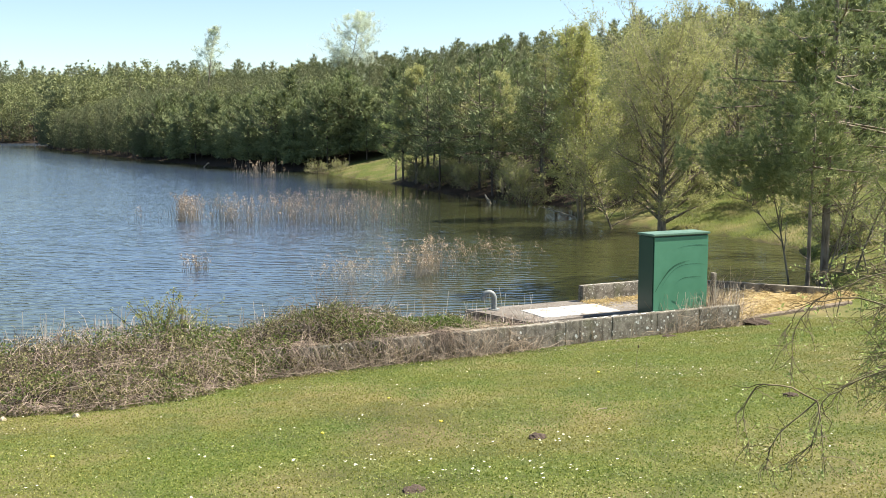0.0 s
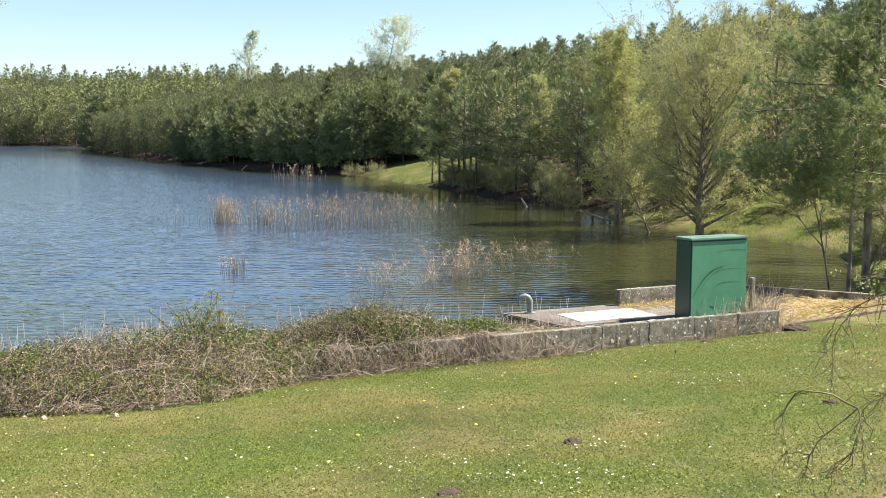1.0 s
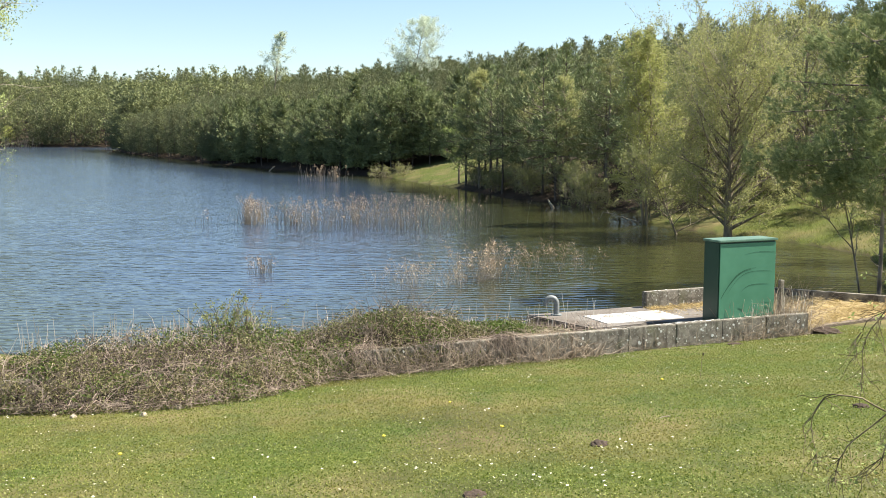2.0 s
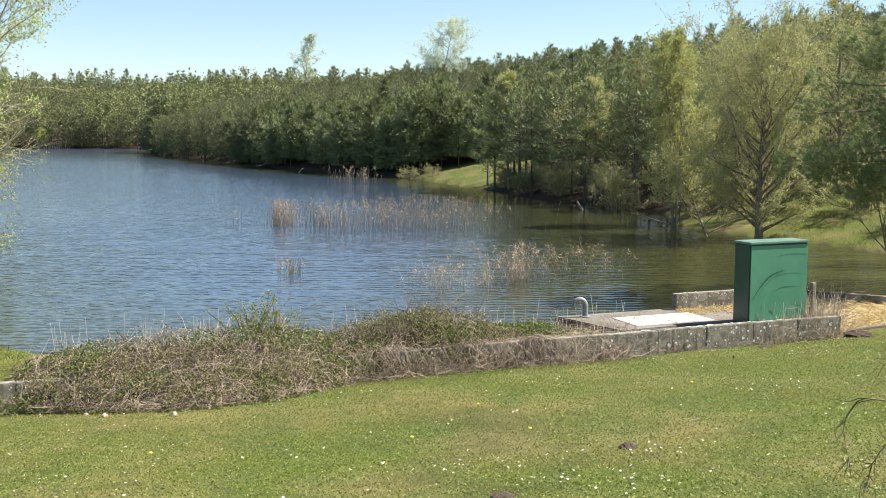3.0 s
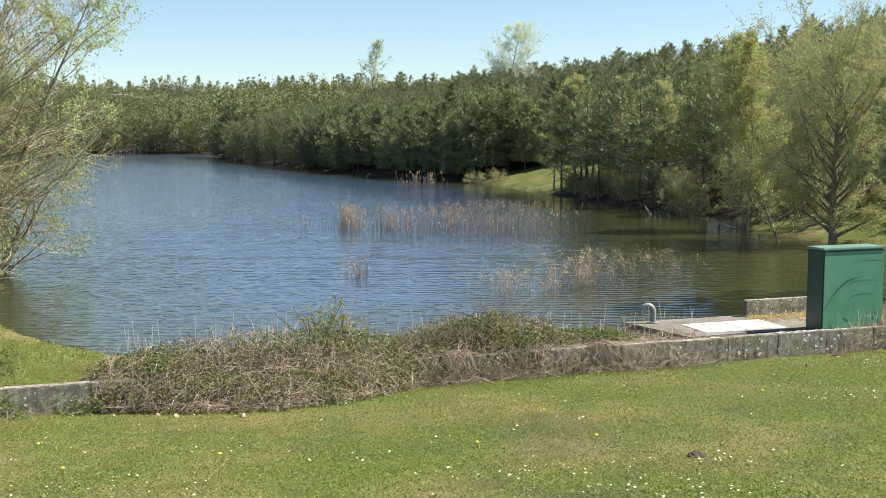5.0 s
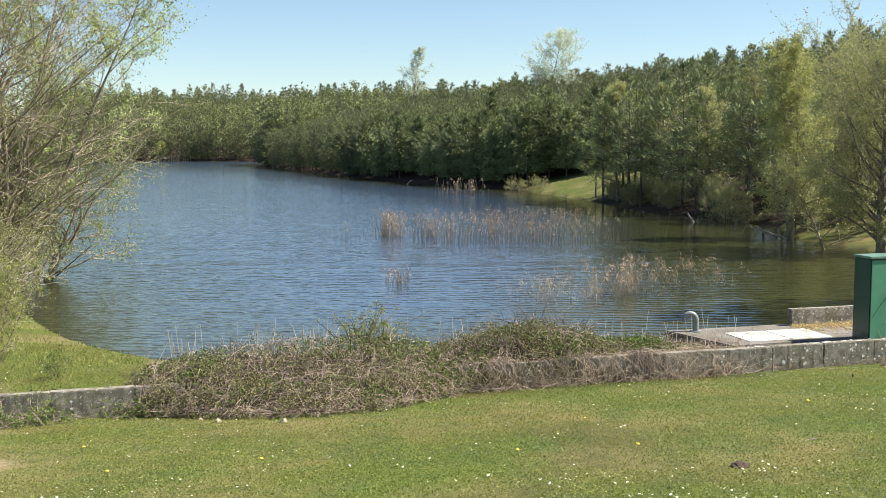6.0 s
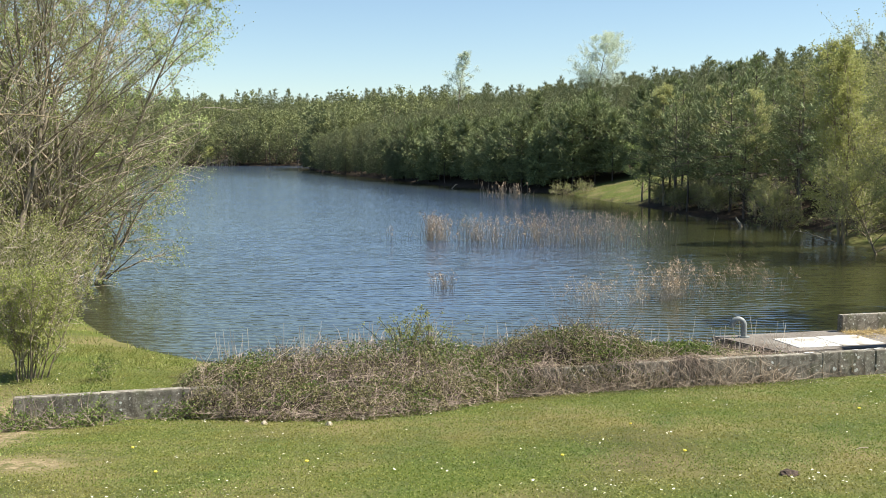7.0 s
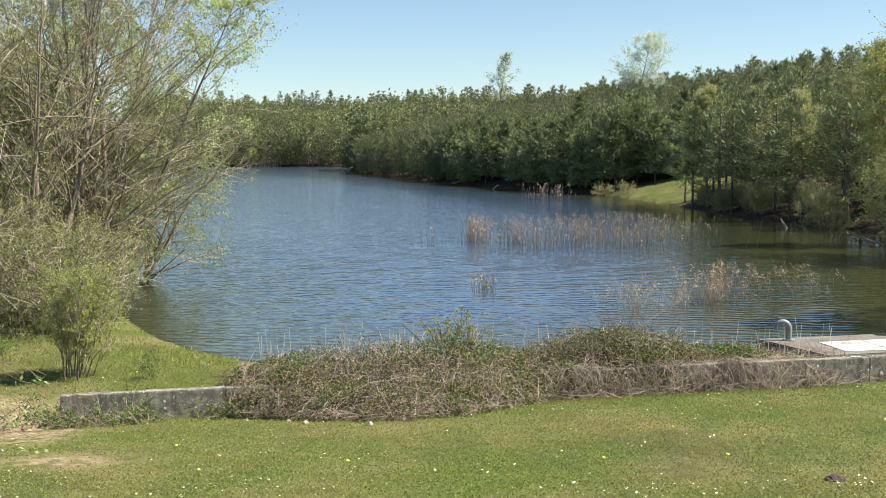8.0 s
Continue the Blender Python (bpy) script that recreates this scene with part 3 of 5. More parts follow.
def broadleaf_soups(seed, tall, wide, stems=1, bare=0.2, limbs=14, twigs=7, leaves=9, leaf=0.07, lean=(0, 0), upright=0.7, sprays=5, girth=0.014, droop=0.0, flare=1.0, three=False, fork=1.0):
    """A broad-leaved tree in thin spring leaf: stems, limbs, branches, twigs, leaves."""
    rng = np.random.default_rng(seed)
    wood, fine, green = Soup(), Soup(), Soup()
    limb_l, limb_r, tw_l, tw_r, fin_l, fin_r, at = [], [], [], [], [], [], []
    for s in range(stems):
        a = rng.uniform(0, 6.28)
        out = 0.0 if stems == 1 else rng.uniform(0.1, 0.42) * flare
        foot = np.array([math.cos(a), math.sin(a), 0]) * (0.0 if stems == 1 else rng.uniform(0.05, 0.4) * flare)
        d = np.array([math.cos(a) * out + lean[0], math.sin(a) * out + lean[1], 1.0])
        T = tall * rng.uniform(0.8, 1.0) if stems > 1 else tall
        trunk = wander(rng, foot - np.array([0, 0, 0.3]), d, T * 0.95 * fork, 9, 0.05, 0.02)
        wood.tubes(trunk[None], (np.linspace(1, 0.1, 9) * girth * T)[None], 6)
        for i in range(limbs):
            f = bare + (0.97 - bare) * (i + rng.uniform()) / limbs
            p = np.array([np.interp(f * 8, np.arange(9), trunk[:, c]) for c in range(3)])
            az = i * 2.4 + rng.normal() * 0.4
            shape = math.sin(min(1, (f - bare) / (1 - bare) * 0.75 + 0.28) * math.pi) ** 0.7
            L = wide * 0.5 * shape * rng.uniform(0.75, 1.2) + 0.25 + (1 - fork) * T * f * rng.uniform(0.45, 0.8)
            line = wander(rng, p, (math.cos(az), math.sin(az), upright + rng.normal() * 0.15 + 2.2 * (1 - fork) * f), L, 6, 0.12, 0.03 - droop)
            limb_l.append(line)
            limb_r.append(np.linspace(girth * T * 0.42 * (1.05 - f) + 0.008, 0.006, 6))
            for t in rng.uniform(0.2, 1.0, twigs):
                q = np.array([np.interp(t * 5, np.arange(6), line[:, c]) for c in range(3)])
                dd = line[-1] - line[0]
                dd = dd / (np.linalg.norm(dd) + 1e-9) + rng.normal(size=3) * 0.55 + np.array([0, 0, 0.15 - droop * 3])
                tl = (0.22 + 0.26 * L) * rng.uniform(0.5, 1.3)
                tw = wander(rng, q, dd, tl, 4, 0.16, -droop)
                tw_l.append(tw)
                tw_r.append(np.linspace(0.008, 0.003, 4))
                for u in rng.uniform(0.2, 1.0, sprays):
                    r0 = np.array([np.interp(u * 3, np.arange(4), tw[:, c]) for c in range(3)])
                    sp = wander(rng, r0, tw[-1] - tw[0] + rng.normal(size=3) * tl * 0.5, tl * rng.uniform(0.3, 0.7), 3, 0.2, -droop * 2)
                    fin_l.append(sp)
                    fin_r.append([0.004, 0.003, 0.002])
                    w = rng.uniform(0.1, 1.0, leaves)[:, None]
                    at.append(sp[0] + (sp[2] - sp[0]) * w + rng.normal(size=(leaves, 3)) * leaf * 0.7)
    wood.tubes(limb_l, limb_r, 4)
    fine.tubes(tw_l, tw_r, 3)
    ends = np.array([[q[0], q[2]] for q in fin_l])
    fine.blades(ends[:, 0], ends[:, 1], 0.009, rng=rng)
    at = np.concatenate(at)
    green.leaves(at, rng.uniform(0.6, 1.3, len(at)) * leaf, leaf * (0.8 if three else 0.6), rng=rng, three=three)
    return wood, fine, green


def pine(label, mat=None, **how):
    wood, needles = pine_soups(**how)
    ob = empty("pine_tree")
    soup_part("trunk", wood, [M_PALE_BARK if mat else M_PINE_BARK], ob, smooth=True)
    soup_part("crown", needles, [mat or M_PINE], ob)
    return tagged(ob, label, "tree", "pines round the lake")


def broadleaf(name, label, leaf_material, group="", **how):
    wood, fine, green = broadleaf_soups(**how)
    ob = empty(name)
    soup_part("trunk", wood, [M_BARK], ob, smooth=True)
    tagged(soup_part("twig", fine, [M_TWIG], ob), kind="stuff")
    soup_part("crown", green, [leaf_material], ob)
    return tagged(ob, label, "tree", group)


def stand(ob, x, y, turn=0.0, sink=0.0, size=1.0):
    ob.matrix_world = Matrix.Translation((x, y, float(height(x, y)) - sink)) @ Matrix.Rotation(turn, 4, "Z") @ Matrix.Diagonal((size, size, size, 1))
    return ob


# the pines that stand along the shore, one by one
PINE_KINDS = [pine(("dense dark green pine tree on the wooded shore", "tall pine with bare lower trunk near the water")[i // 4],
                   seed=11 + i, tall=(6.9, 6.2, 7.6, 5.4, 7.2, 7.8)[i], wide=(4.5, 4.1, 4.7, 3.9, 4.2, 4.1)[i], bare=(0.12, 0.08, 0.15, 0.06, 0.24, 0.30)[i],
                   whorls=(14, 13, 15, 12, 12, 11)[i], boughs=7, tufts=(19, 19, 19, 19, 13, 13)[i], per=5, tuft=0.25, slim=0.22, inner=(1700, 1700, 1700, 1700, 250, 250)[i], thick=0.05, peak=(0.5, 0.45, 0.5, 0.4, 0.2, 0.2)[i], low=0.5, mass=((1.5, 0.55), (1.1, 0.28))[i // 4]) for i in range(6)]


def forest_places(count, seed, lo, hi, box, gap):
    """Places on land between lo and hi metres from the lake, no two nearer than gap."""
    rng = np.random.default_rng(seed)
    x, y = rng.uniform(box[0], box[1], count * 30), rng.uniform(box[2], box[3], count * 30)
    d = lake_distance(x, y)
    meadow = ((x + 4.5) / 8.5) ** 2 + ((y - 82) / 10.0) ** 2 < 1
    meadow |= ((x + 10.0) / 3.0) ** 2 + ((y - 88.5) / 5.0) ** 2 < 1
    glade = (y < 52) & (x < 15)
    ok = (d > lo) & (d < hi) & ~meadow & ~glade & (x > -0.64 * y) & (x < 0.5 * y + 4)
    out, cells = [], {}
    for px, py in zip(x[ok], y[ok]):
        c = (int(px // gap), int(py // gap))
        near = [q for i in (-1, 0, 1) for j in (-1, 0, 1) for q in cells.get((c[0] + i, c[1] + j), ())]
        if all((px - qx) ** 2 + (py - qy) ** 2 > gap * gap for qx, qy in near):
            out.append((px, py))
            cells.setdefault(c, []).append((px, py))
        if len(out) >= count:
            break
    return out


def plant_shore():
    rng = random.Random(5)
    spots = forest_places(185, 7, 0.35, 9, (-48, 26, 44, 140), 1.5)
    used = set()
    for i, (x, y) in enumerate(spots):
        n = rng.choice((4, 5, 4)) if y < 78 and x > -4 else rng.choice((0, 1, 2, 3))
        ob = copy_thing(PINE_KINDS[n], Matrix()) if n in used else PINE_KINDS[n]
        used.add(n)
        stand(ob, x, y, rng.uniform(0, 6.28), 0.05, rng.uniform(0.78, 1.15))


plant_shore()


def plant_woods():
    """The woods behind, which nobody could count: one sheet of pines and one of pale spring trees."""
    inner = [pine_soups(36 + i, 7.6, 3.8, 0.46, 9, 6, 6, 5, 0.36, 0.15, 3, inner=220, thick=0.05) for i in range(4)]
    mid = [pine_soups(40 + i, 7.2, 4.3, 0.06, 12, 6, 7, 5, 0.36, 0.16, 3, inner=700, thick=0.05, peak=0.45, low=0.45) for i in range(4)]
    far = [pine_soups(50 + i, 8.4, 4.7, 0.42, 8, 5, 5, 4, 0.55, 0.20, 3, inner=150, thick=0.06) for i in range(3)]
    low = [pine_soups(54 + i, 7.6, 4.5, 0.03, 10, 5, 5, 4, 0.58, 0.22, 3, inner=260, thick=0.06) for i in range(2)]
    pale = [broadleaf_soups(60 + i, 8.0, 4.2, limbs=16, twigs=5, leaves=7, leaf=0.2, sprays=2, three=True) for i in range(2)]
    pale_far = [broadleaf_soups(64 + i, 8.6, 5.2, limbs=12, twigs=4, leaves=5, leaf=0.36, sprays=2, three=True) for i in range(2)]
    rng = np.random.default_rng(9)
    needles, wood, leaves = Soup(), Soup(), Soup()
    spots = [(x, y, inner, pale) for x, y in forest_places(560, 21, 10, 62, (-62, 60, 44, 200), 2.4)]
    spots += [(x, y, mid if lake_distance(x, y) < 8 else inner, pale) for x, y in forest_places(330, 22, 0.6, 40, (-105, -36, 118, 240), 2.4)]
    spots += [(x, y, far, pale_far) for x, y in forest_places(460, 24, 30, 120, (-150, -10, 160, 330), 3.0)]
    spots += [(x, y, low if lake_distance(x, y) < 9 else far, pale_far) for x, y in forest_places(900, 23, 0.6, 150, (-260, -75, 215, 440), 3.4)]
    # the lowest boughs hang over the bank
    spots += [(x, y, mid, pale) for x, y in forest_places(100, 25, 0.1, 2.2, (-105, -36, 118, 240), 1.5)]
    spots += [(x, y, low, pale_far) for x, y in forest_places(110, 26, 0.1, 3.0, (-260, -75, 215, 330), 2.3)]
    for x, y, pines, soft in spots:
        size = rng.uniform(0.82, 1.08) * (1.42 if y > 215 and x < -75 else 1.01)
        if y > 215 and x < -75 and rng.uniform() < 0.2:
            size *= 1.3
        a = rng.uniform(0, 6.28)
        R = np.array([[math.cos(a), -math.sin(a), 0], [math.sin(a), math.cos(a), 0], [0, 0, 1]]) * size
        at = np.array([x, y, float(height(x, y))])
        d = float(lake_distance(x, y))
        if rng.uniform() < ((0.5 if d < 80 else 0.06) if y > 215 and x < -60 else 0.09):
            w, _, g = soft[rng.integers(0, len(soft))]
            w, g, to = w.v[:1], g, leaves
        else:
            w, g = pines[rng.integers(0, len(pines))]
            w, to = w.v[:1], needles
        sides = len(w[0]) // 9
        i = (np.arange(8) * sides)[:, None] + np.arange(sides)[None]
        k = (np.arange(8) * sides)[:, None] + (np.arange(sides)[None] + 1) % sides
        wood.add(w[0] @ R.T + at, np.stack([i, k, k + sides, i + sides], -1).reshape(-1, 4))
        for v in g.v:
            to.add(v @ R.T + at, np.arange(len(v)).reshape(-1, 3))
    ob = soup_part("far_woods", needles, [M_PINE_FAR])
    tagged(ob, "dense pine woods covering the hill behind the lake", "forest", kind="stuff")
    ob = soup_part("far_spring_trees", leaves, [M_FAR_SPRING])
    tagged(ob, "pale spring-green broad-leaved trees among far pines", "forest", kind="stuff")
    ob = soup_part("far_trunks", wood, [M_PINE_BARK])
    tagged(ob, "slim brown trunks of the far woods", "forest", kind="stuff")


plant_woods()


def plant_single_trees():
    stand(broadleaf("birch_tree", "slender bright green young birch beside the meadow", M_BIRCH, seed=71, tall=6.6, wide=2.4, bare=0.12, limbs=30, leaf=0.10, leaves=9, twigs=7, sprays=4), -3.4, 73.6)
    stand(broadleaf("birch_tree", "tall yellow-green birch in fresh leaf", M_WILLOW, seed=72, tall=8.4, wide=3.0, bare=0.16, limbs=38, leaf=0.10, leaves=9, twigs=8, sprays=5), -1.75, 68.4)
    stand(broadleaf("poplar_tree", "bright yellow-green poplar standing in shallow water", M_SPRING, seed=73, tall=8.8, wide=2.5, stems=3, flare=0.35, bare=0.14, limbs=22, leaf=0.085, leaves=4, twigs=13, sprays=7, upright=1.0, girth=0.009), 5.85, 43.0)
    stand(broadleaf("willow_tree", "big twiggy grey-green willow in thin leaf", M_WILLOW, seed=74, tall=11.0, wide=3.3, bare=0.11, limbs=54, leaf=0.068, leaves=9, twigs=13, sprays=8, upright=0.55, girth=0.016, fork=0.62), 8.05, 37.4)
    stand(broadleaf("willow_tree", "twiggy yellow-green willow further up the bank", M_WILLOW, seed=79, tall=9.4, wide=4.4, stems=3, bare=0.12, limbs=18, leaf=0.075, leaves=8, twigs=9, sprays=6, upright=1.0), 12.6, 43.5)
    stand(broadleaf("leaning_tree", "small twiggy tree leaning over the water", M_WILLOW, seed=75, tall=3.9, wide=3.8, bare=0.22, limbs=22, leaf=0.07, leaves=8, twigs=8, sprays=5, lean=(-0.5, 0.1)), 6.75, 38.8)
    stand(broadleaf("waterside_shrub", "low twiggy shrub at the water's edge", M_WILLOW, seed=83, tall=2.6, wide=2.8, stems=6, bare=0.05, limbs=9, leaf=0.07, leaves=7, twigs=6, sprays=4), 4.2, 52.5)
    stand(broadleaf("waterside_shrub", "low twiggy shrub at the water's edge", M_WILLOW, seed=84, tall=2.9, wide=3.0, stems=6, bare=0.05, limbs=9, leaf=0.07, leaves=7, twigs=6, sprays=4), 6.6, 44.8)
    for seed, x, y, tall in ((131, 1.7, 60.0, 1.7), (132, -0.5, 64.5, 1.4), (133, 3.5, 57.0, 2.0), (134, -2.1, 69.6, 1.5), (135, 0.8, 63.2, 1.9)):
        stand(broadleaf("waterside_shrub", "low dark undergrowth between the pine trunks", M_WILLOW, seed=seed, tall=tall, wide=tall * 1.2, stems=5, bare=0.05, limbs=8, leaf=0.075, leaves=6, twigs=5, sprays=4), x, y)
    stand(broadleaf("waterside_shrub", "small bushes on the meadow's shore", M_WILLOW, seed=85, tall=1.3, wide=1.5, stems=4, bare=0.05, limbs=6, leaf=0.08, leaves=4, twigs=4, sprays=3), -11.2, 90.0)
    stand(broadleaf("waterside_shrub", "small bushes on the meadow's shore", M_WILLOW, seed=86, tall=1.1, wide=1.2, stems=4, bare=0.05, limbs=6, leaf=0.08, leaves=4, twigs=4, sprays=3), -9.0, 88.0)
    stand(pine("large spreading pine with pale trunk beside the lake", M_PINE_NEAR, seed=81, tall=12.6, wide=6.2, bare=0.23, whorls=15, boughs=6, tufts=110, per=18, tuft=0.145, slim=0.12, sides=8, sag=0.22, inner=2200, thick=0.06, girth=0.0085,
               extra=((3.5, 3.0, 3.5, -0.18), (3.3, 3.35, 3.0, -0.20), (3.0, 2.7, 2.6, -0.15), (2.9, 3.6, 2.2, -0.10), (2.3, 3.1, 1.9, -0.2))), 9.12, 24.2)
    stand(pine("slim pine beside the lake", M_PINE_NEAR, seed=82, tall=9.0, wide=4.0, bare=0.30, whorls=13, boughs=6, tufts=60, per=9, tuft=0.19, slim=0.14, sides=7, inner=900, thick=0.07), 12.0, 26.5)
    stand(pine("slim pine on the bank above the water", M_PINE_NEAR, seed=87, tall=8.5, wide=4.4, bare=0.22, whorls=13, boughs=6, tufts=36, per=8, tuft=0.20, slim=0.16, sides=6, inner=1200, thick=0.07), 14.5, 31.0)
    stand(pine("thin pale-stemmed pine at the water's edge", M_PINE_NEAR, seed=101, tall=6.2, wide=2.6, bare=0.38, whorls=9, boughs=5, tufts=44, per=9, tuft=0.17, slim=0.12, sides=7, inner=700, thick=0.07, girth=0.009), 8.45, 23.4)
    for seed, x, y, tall in ((111, 5.4, 54.4, 8.2), (112, 3.3, 57.3, 7.4), (113, 1.2, 60.9, 7.8)):
        stand(broadleaf("birch_tree", "slim birch in fresh leaf before the dark pines", M_WILLOW, seed=seed, tall=tall, wide=2.1, bare=0.25, limbs=26, leaf=0.08, leaves=11, twigs=5, sprays=4), x, y)
    for seed, x, y, tall in ((114, 9.4, 46.5, 5.6), (115, 8.2, 50.0, 6.2), (116, 11.4, 48.0, 6.8), (117, 15.5, 46.0, 7.2)):
        stand(broadleaf("willow_tree", "twiggy olive willow bush behind the bank", M_WILLOW, seed=seed, tall=tall, wide=4.0, stems=4, bare=0.06, limbs=12, leaf=0.09, leaves=7, twigs=7, sprays=4, upright=0.8), x, y)
    for seed, x, y, tall, stems in ((118, 8.75, 24.6, 4.6, 3), (119, 9.9, 25.4, 5.2, 2), (120, 10.6, 24.4, 3.6, 4)):
        stand(broadleaf("sapling_tree", "thin young stems with sparse new leaves by the water", M_FRESH, seed=seed, tall=tall, wide=1.4, stems=stems, bare=0.25, limbs=9, leaf=0.05, leaves=4, twigs=5, sprays=3, upright=0.9, girth=0.007), x, y)
    for seed, x, y, tall in ((102, 13.5, 36.0, 1.6), (103, 12.2, 39.5, 2.0), (104, 16.0, 40.0, 2.2), (105, 11.6, 29.5, 1.2)):
        stand(broadleaf("bank_shrub", "low twiggy shrub on the grassy bank", M_WILLOW, seed=seed, tall=tall, wide=tall * 1.2, stems=6, bare=0.05, limbs=8, leaf=0.06, leaves=6, twigs=6, sprays=4), x, y)
    stand(broadleaf("skyline_tree", "tall pale tree above the pines", M_PALE, seed=77, tall=18.8, wide=4.6, bare=0.5, limbs=34, leaf=0.15, leaves=7, twigs=8, sprays=5, upright=0.9, girth=0.009), -40.3, 176.0)
    stand(broadleaf("skyline_tree", "wide pale-green tree above the pines", M_PALE, seed=78, tall=15.9, wide=8.8, bare=0.3, limbs=44, leaf=0.15, leaves=8, twigs=10, sprays=5, girth=0.010), -13.0, 140.0)
    # the thicket on the bank beside the open grass
    stand(broadleaf("willow_tree", "many-stemmed willow in pale young leaf by the water", M_OLIVE, seed=76, tall=10.5, wide=9.0, stems=10, bare=0.10, limbs=15, leaf=0.052, leaves=4, twigs=8, sprays=7, upright=0.75, girth=0.009), -17.0, 24.0)
    stand(broadleaf("willow_tree", "slim leaning willow with bare grey stems", M_OLIVE, seed=88, tall=9.0, wide=6.0, stems=5, bare=0.15, limbs=13, leaf=0.06, leaves=4, twigs=8, sprays=5, upright=0.9, girth=0.009), -15.2, 19.5)
    stand(broadleaf("willow_tree", "low willow reaching out over the water", M_FRESH, seed=89, tall=4.8, wide=5.2, stems=4, bare=0.1, limbs=13, leaf=0.065, leaves=7, twigs=8, sprays=5, lean=(0.25, 0.2), upright=0.55, droop=0.03), -17.2, 26.2)
    for seed, x, y, tall, wide in ((90, -12.6, 16.2, 2.0, 2.0), (91, -13.6, 18.2, 2.6, 2.6), (93, -14.4, 16.6, 3.0, 2.8), (94, -14.2, 20.0, 2.2, 2.2), (95, -16.0, 17.5, 3.6, 3.2)):
        stand(broadleaf("thicket_shrub", "twiggy half-bare shrub in a brown-green thicket", M_THICKET, seed=seed, tall=tall, wide=wide, stems=8, bare=0.04, limbs=9, leaf=0.05, leaves=5, twigs=6, sprays=4, girth=0.006), x, y)
    stand(broadleaf("willow_tree", "tall willow with bright green leaves on leaning tips", M_FRESH, seed=121, tall=10.0, wide=4.4, stems=2, bare=0.45, limbs=18, leaf=0.065, leaves=13, twigs=8, sprays=6, lean=(0.10, 0.05), upright=0.5, girth=0.008), -16.9, 24.6)
    for seed, x, y, tall, wide in ((122, -19.5, 23.0, 6.5, 5.0), (123, -21.5, 26.5, 8.0, 6.0), (124, -18.6, 19.6, 6.0, 5.0), (125, -22.5, 23.0, 9.0, 6.5), (126, -20.0, 29.0, 5.0, 5.0), (127, -24.0, 29.0, 9.0, 6.0)):
        stand(broadleaf("thicket_shrub", "dense brown-green scrub behind the willows", M_THICKET, seed=seed, tall=tall, wide=wide, stems=7, bare=0.03, limbs=13, leaf=0.13, leaves=5, twigs=6, sprays=4, girth=0.006), x, y)
    stand(broadleaf("shore_bush", "round yellow-green bush on the far shore", M_SPRING, seed=128, tall=6.6, wide=5.5, bare=0.05, limbs=26, leaf=0.28, leaves=9, twigs=5, sprays=3), -157.0, 313.7)
    stand(broadleaf("young_bush", "small upright bush in fresh green leaf on the grass", M_BUSH, seed=96, flare=0.8, tall=3.4, wide=0.7, stems=16, bare=0.22, limbs=10, leaf=0.05, leaves=7, twigs=5, sprays=3, upright=1.4, girth=0.007, lean=(0.12, 0)), -9.45, 12.95, 0, 0, 0.58)
    stand(broadleaf("sapling", "tiny green sapling in the grass", M_BRAMBLE_LEAF, seed=97,tall=1.6, wide=0.7, stems=3, flare=0.6, bare=0.3, limbs=6, leaf=0.11, leaves=10, twigs=3, sprays=1, girth=0.01), -8.3, 13.1, 0, 0, 0.26)
    stand(broadleaf("sapling", "tiny green sapling in the grass", M_BRAMBLE_LEAF, seed=98,tall=1.6, wide=0.7, stems=3, flare=0.6, bare=0.3, limbs=6, leaf=0.11, leaves=10, twigs=3, sprays=1, girth=0.01), -11.2, 13.6, 0, 0, 0.3)


plant_single_trees()


# ---- the hedge, reeds and lawn ----
def hedge_top(a):
    """Height of the bramble hedge's crest along the wall."""
    return np.interp(a, [-7.5, -7.2, -6.7, -6.2, -5.4, -4.7, -4.05, -3.45, -3.05, -2.5, -2.05, -1.5, -1.05, -0.7, -0.4, 0.5, 1.2, 2.3],
                     [0.35, 0.68, 0.86, 0.95, 1.04, 1.02, 1.05, 0.88, 0.78, 0.96, 1.02, 1.12, 1.02, 0.86, 0.76, 0.64, 0.55, 0.42])


def hedge_front(a):
    return np.interp(a, [-7.5, -7.2, -6.6, -6.2, -5.6, -5.0, -4.3, -3.9, -3.2, -2.8, -1.9, -0.6, 1.2, 2.3], [-0.1, -0.3, -0.8, -1.15, -1.45, -1.6, -1.5, -1.2, -0.6, -0.2, -0.07, -0.06, 0.16, 0.16])


def hedge_surface(a, t):
    """Place across (0 front, 1 back) and height of the hedge's skin."""
    fr = hedge_front(a)
    b = fr + t * (1.7 - fr)
    foot = 0.22 + 0.136 * np.clip(-b, 0, 3)
    f = np.clip((b - fr) / (0.45 - fr), 0, 1) ** 0.55
    crest = np.where(b < 0.45, f, np.clip(1 - ((b - 0.45) / 1.35) ** 2, 0, 1))
    return b, foot + np.clip(hedge_top(a) - foot, 0, 2) * crest


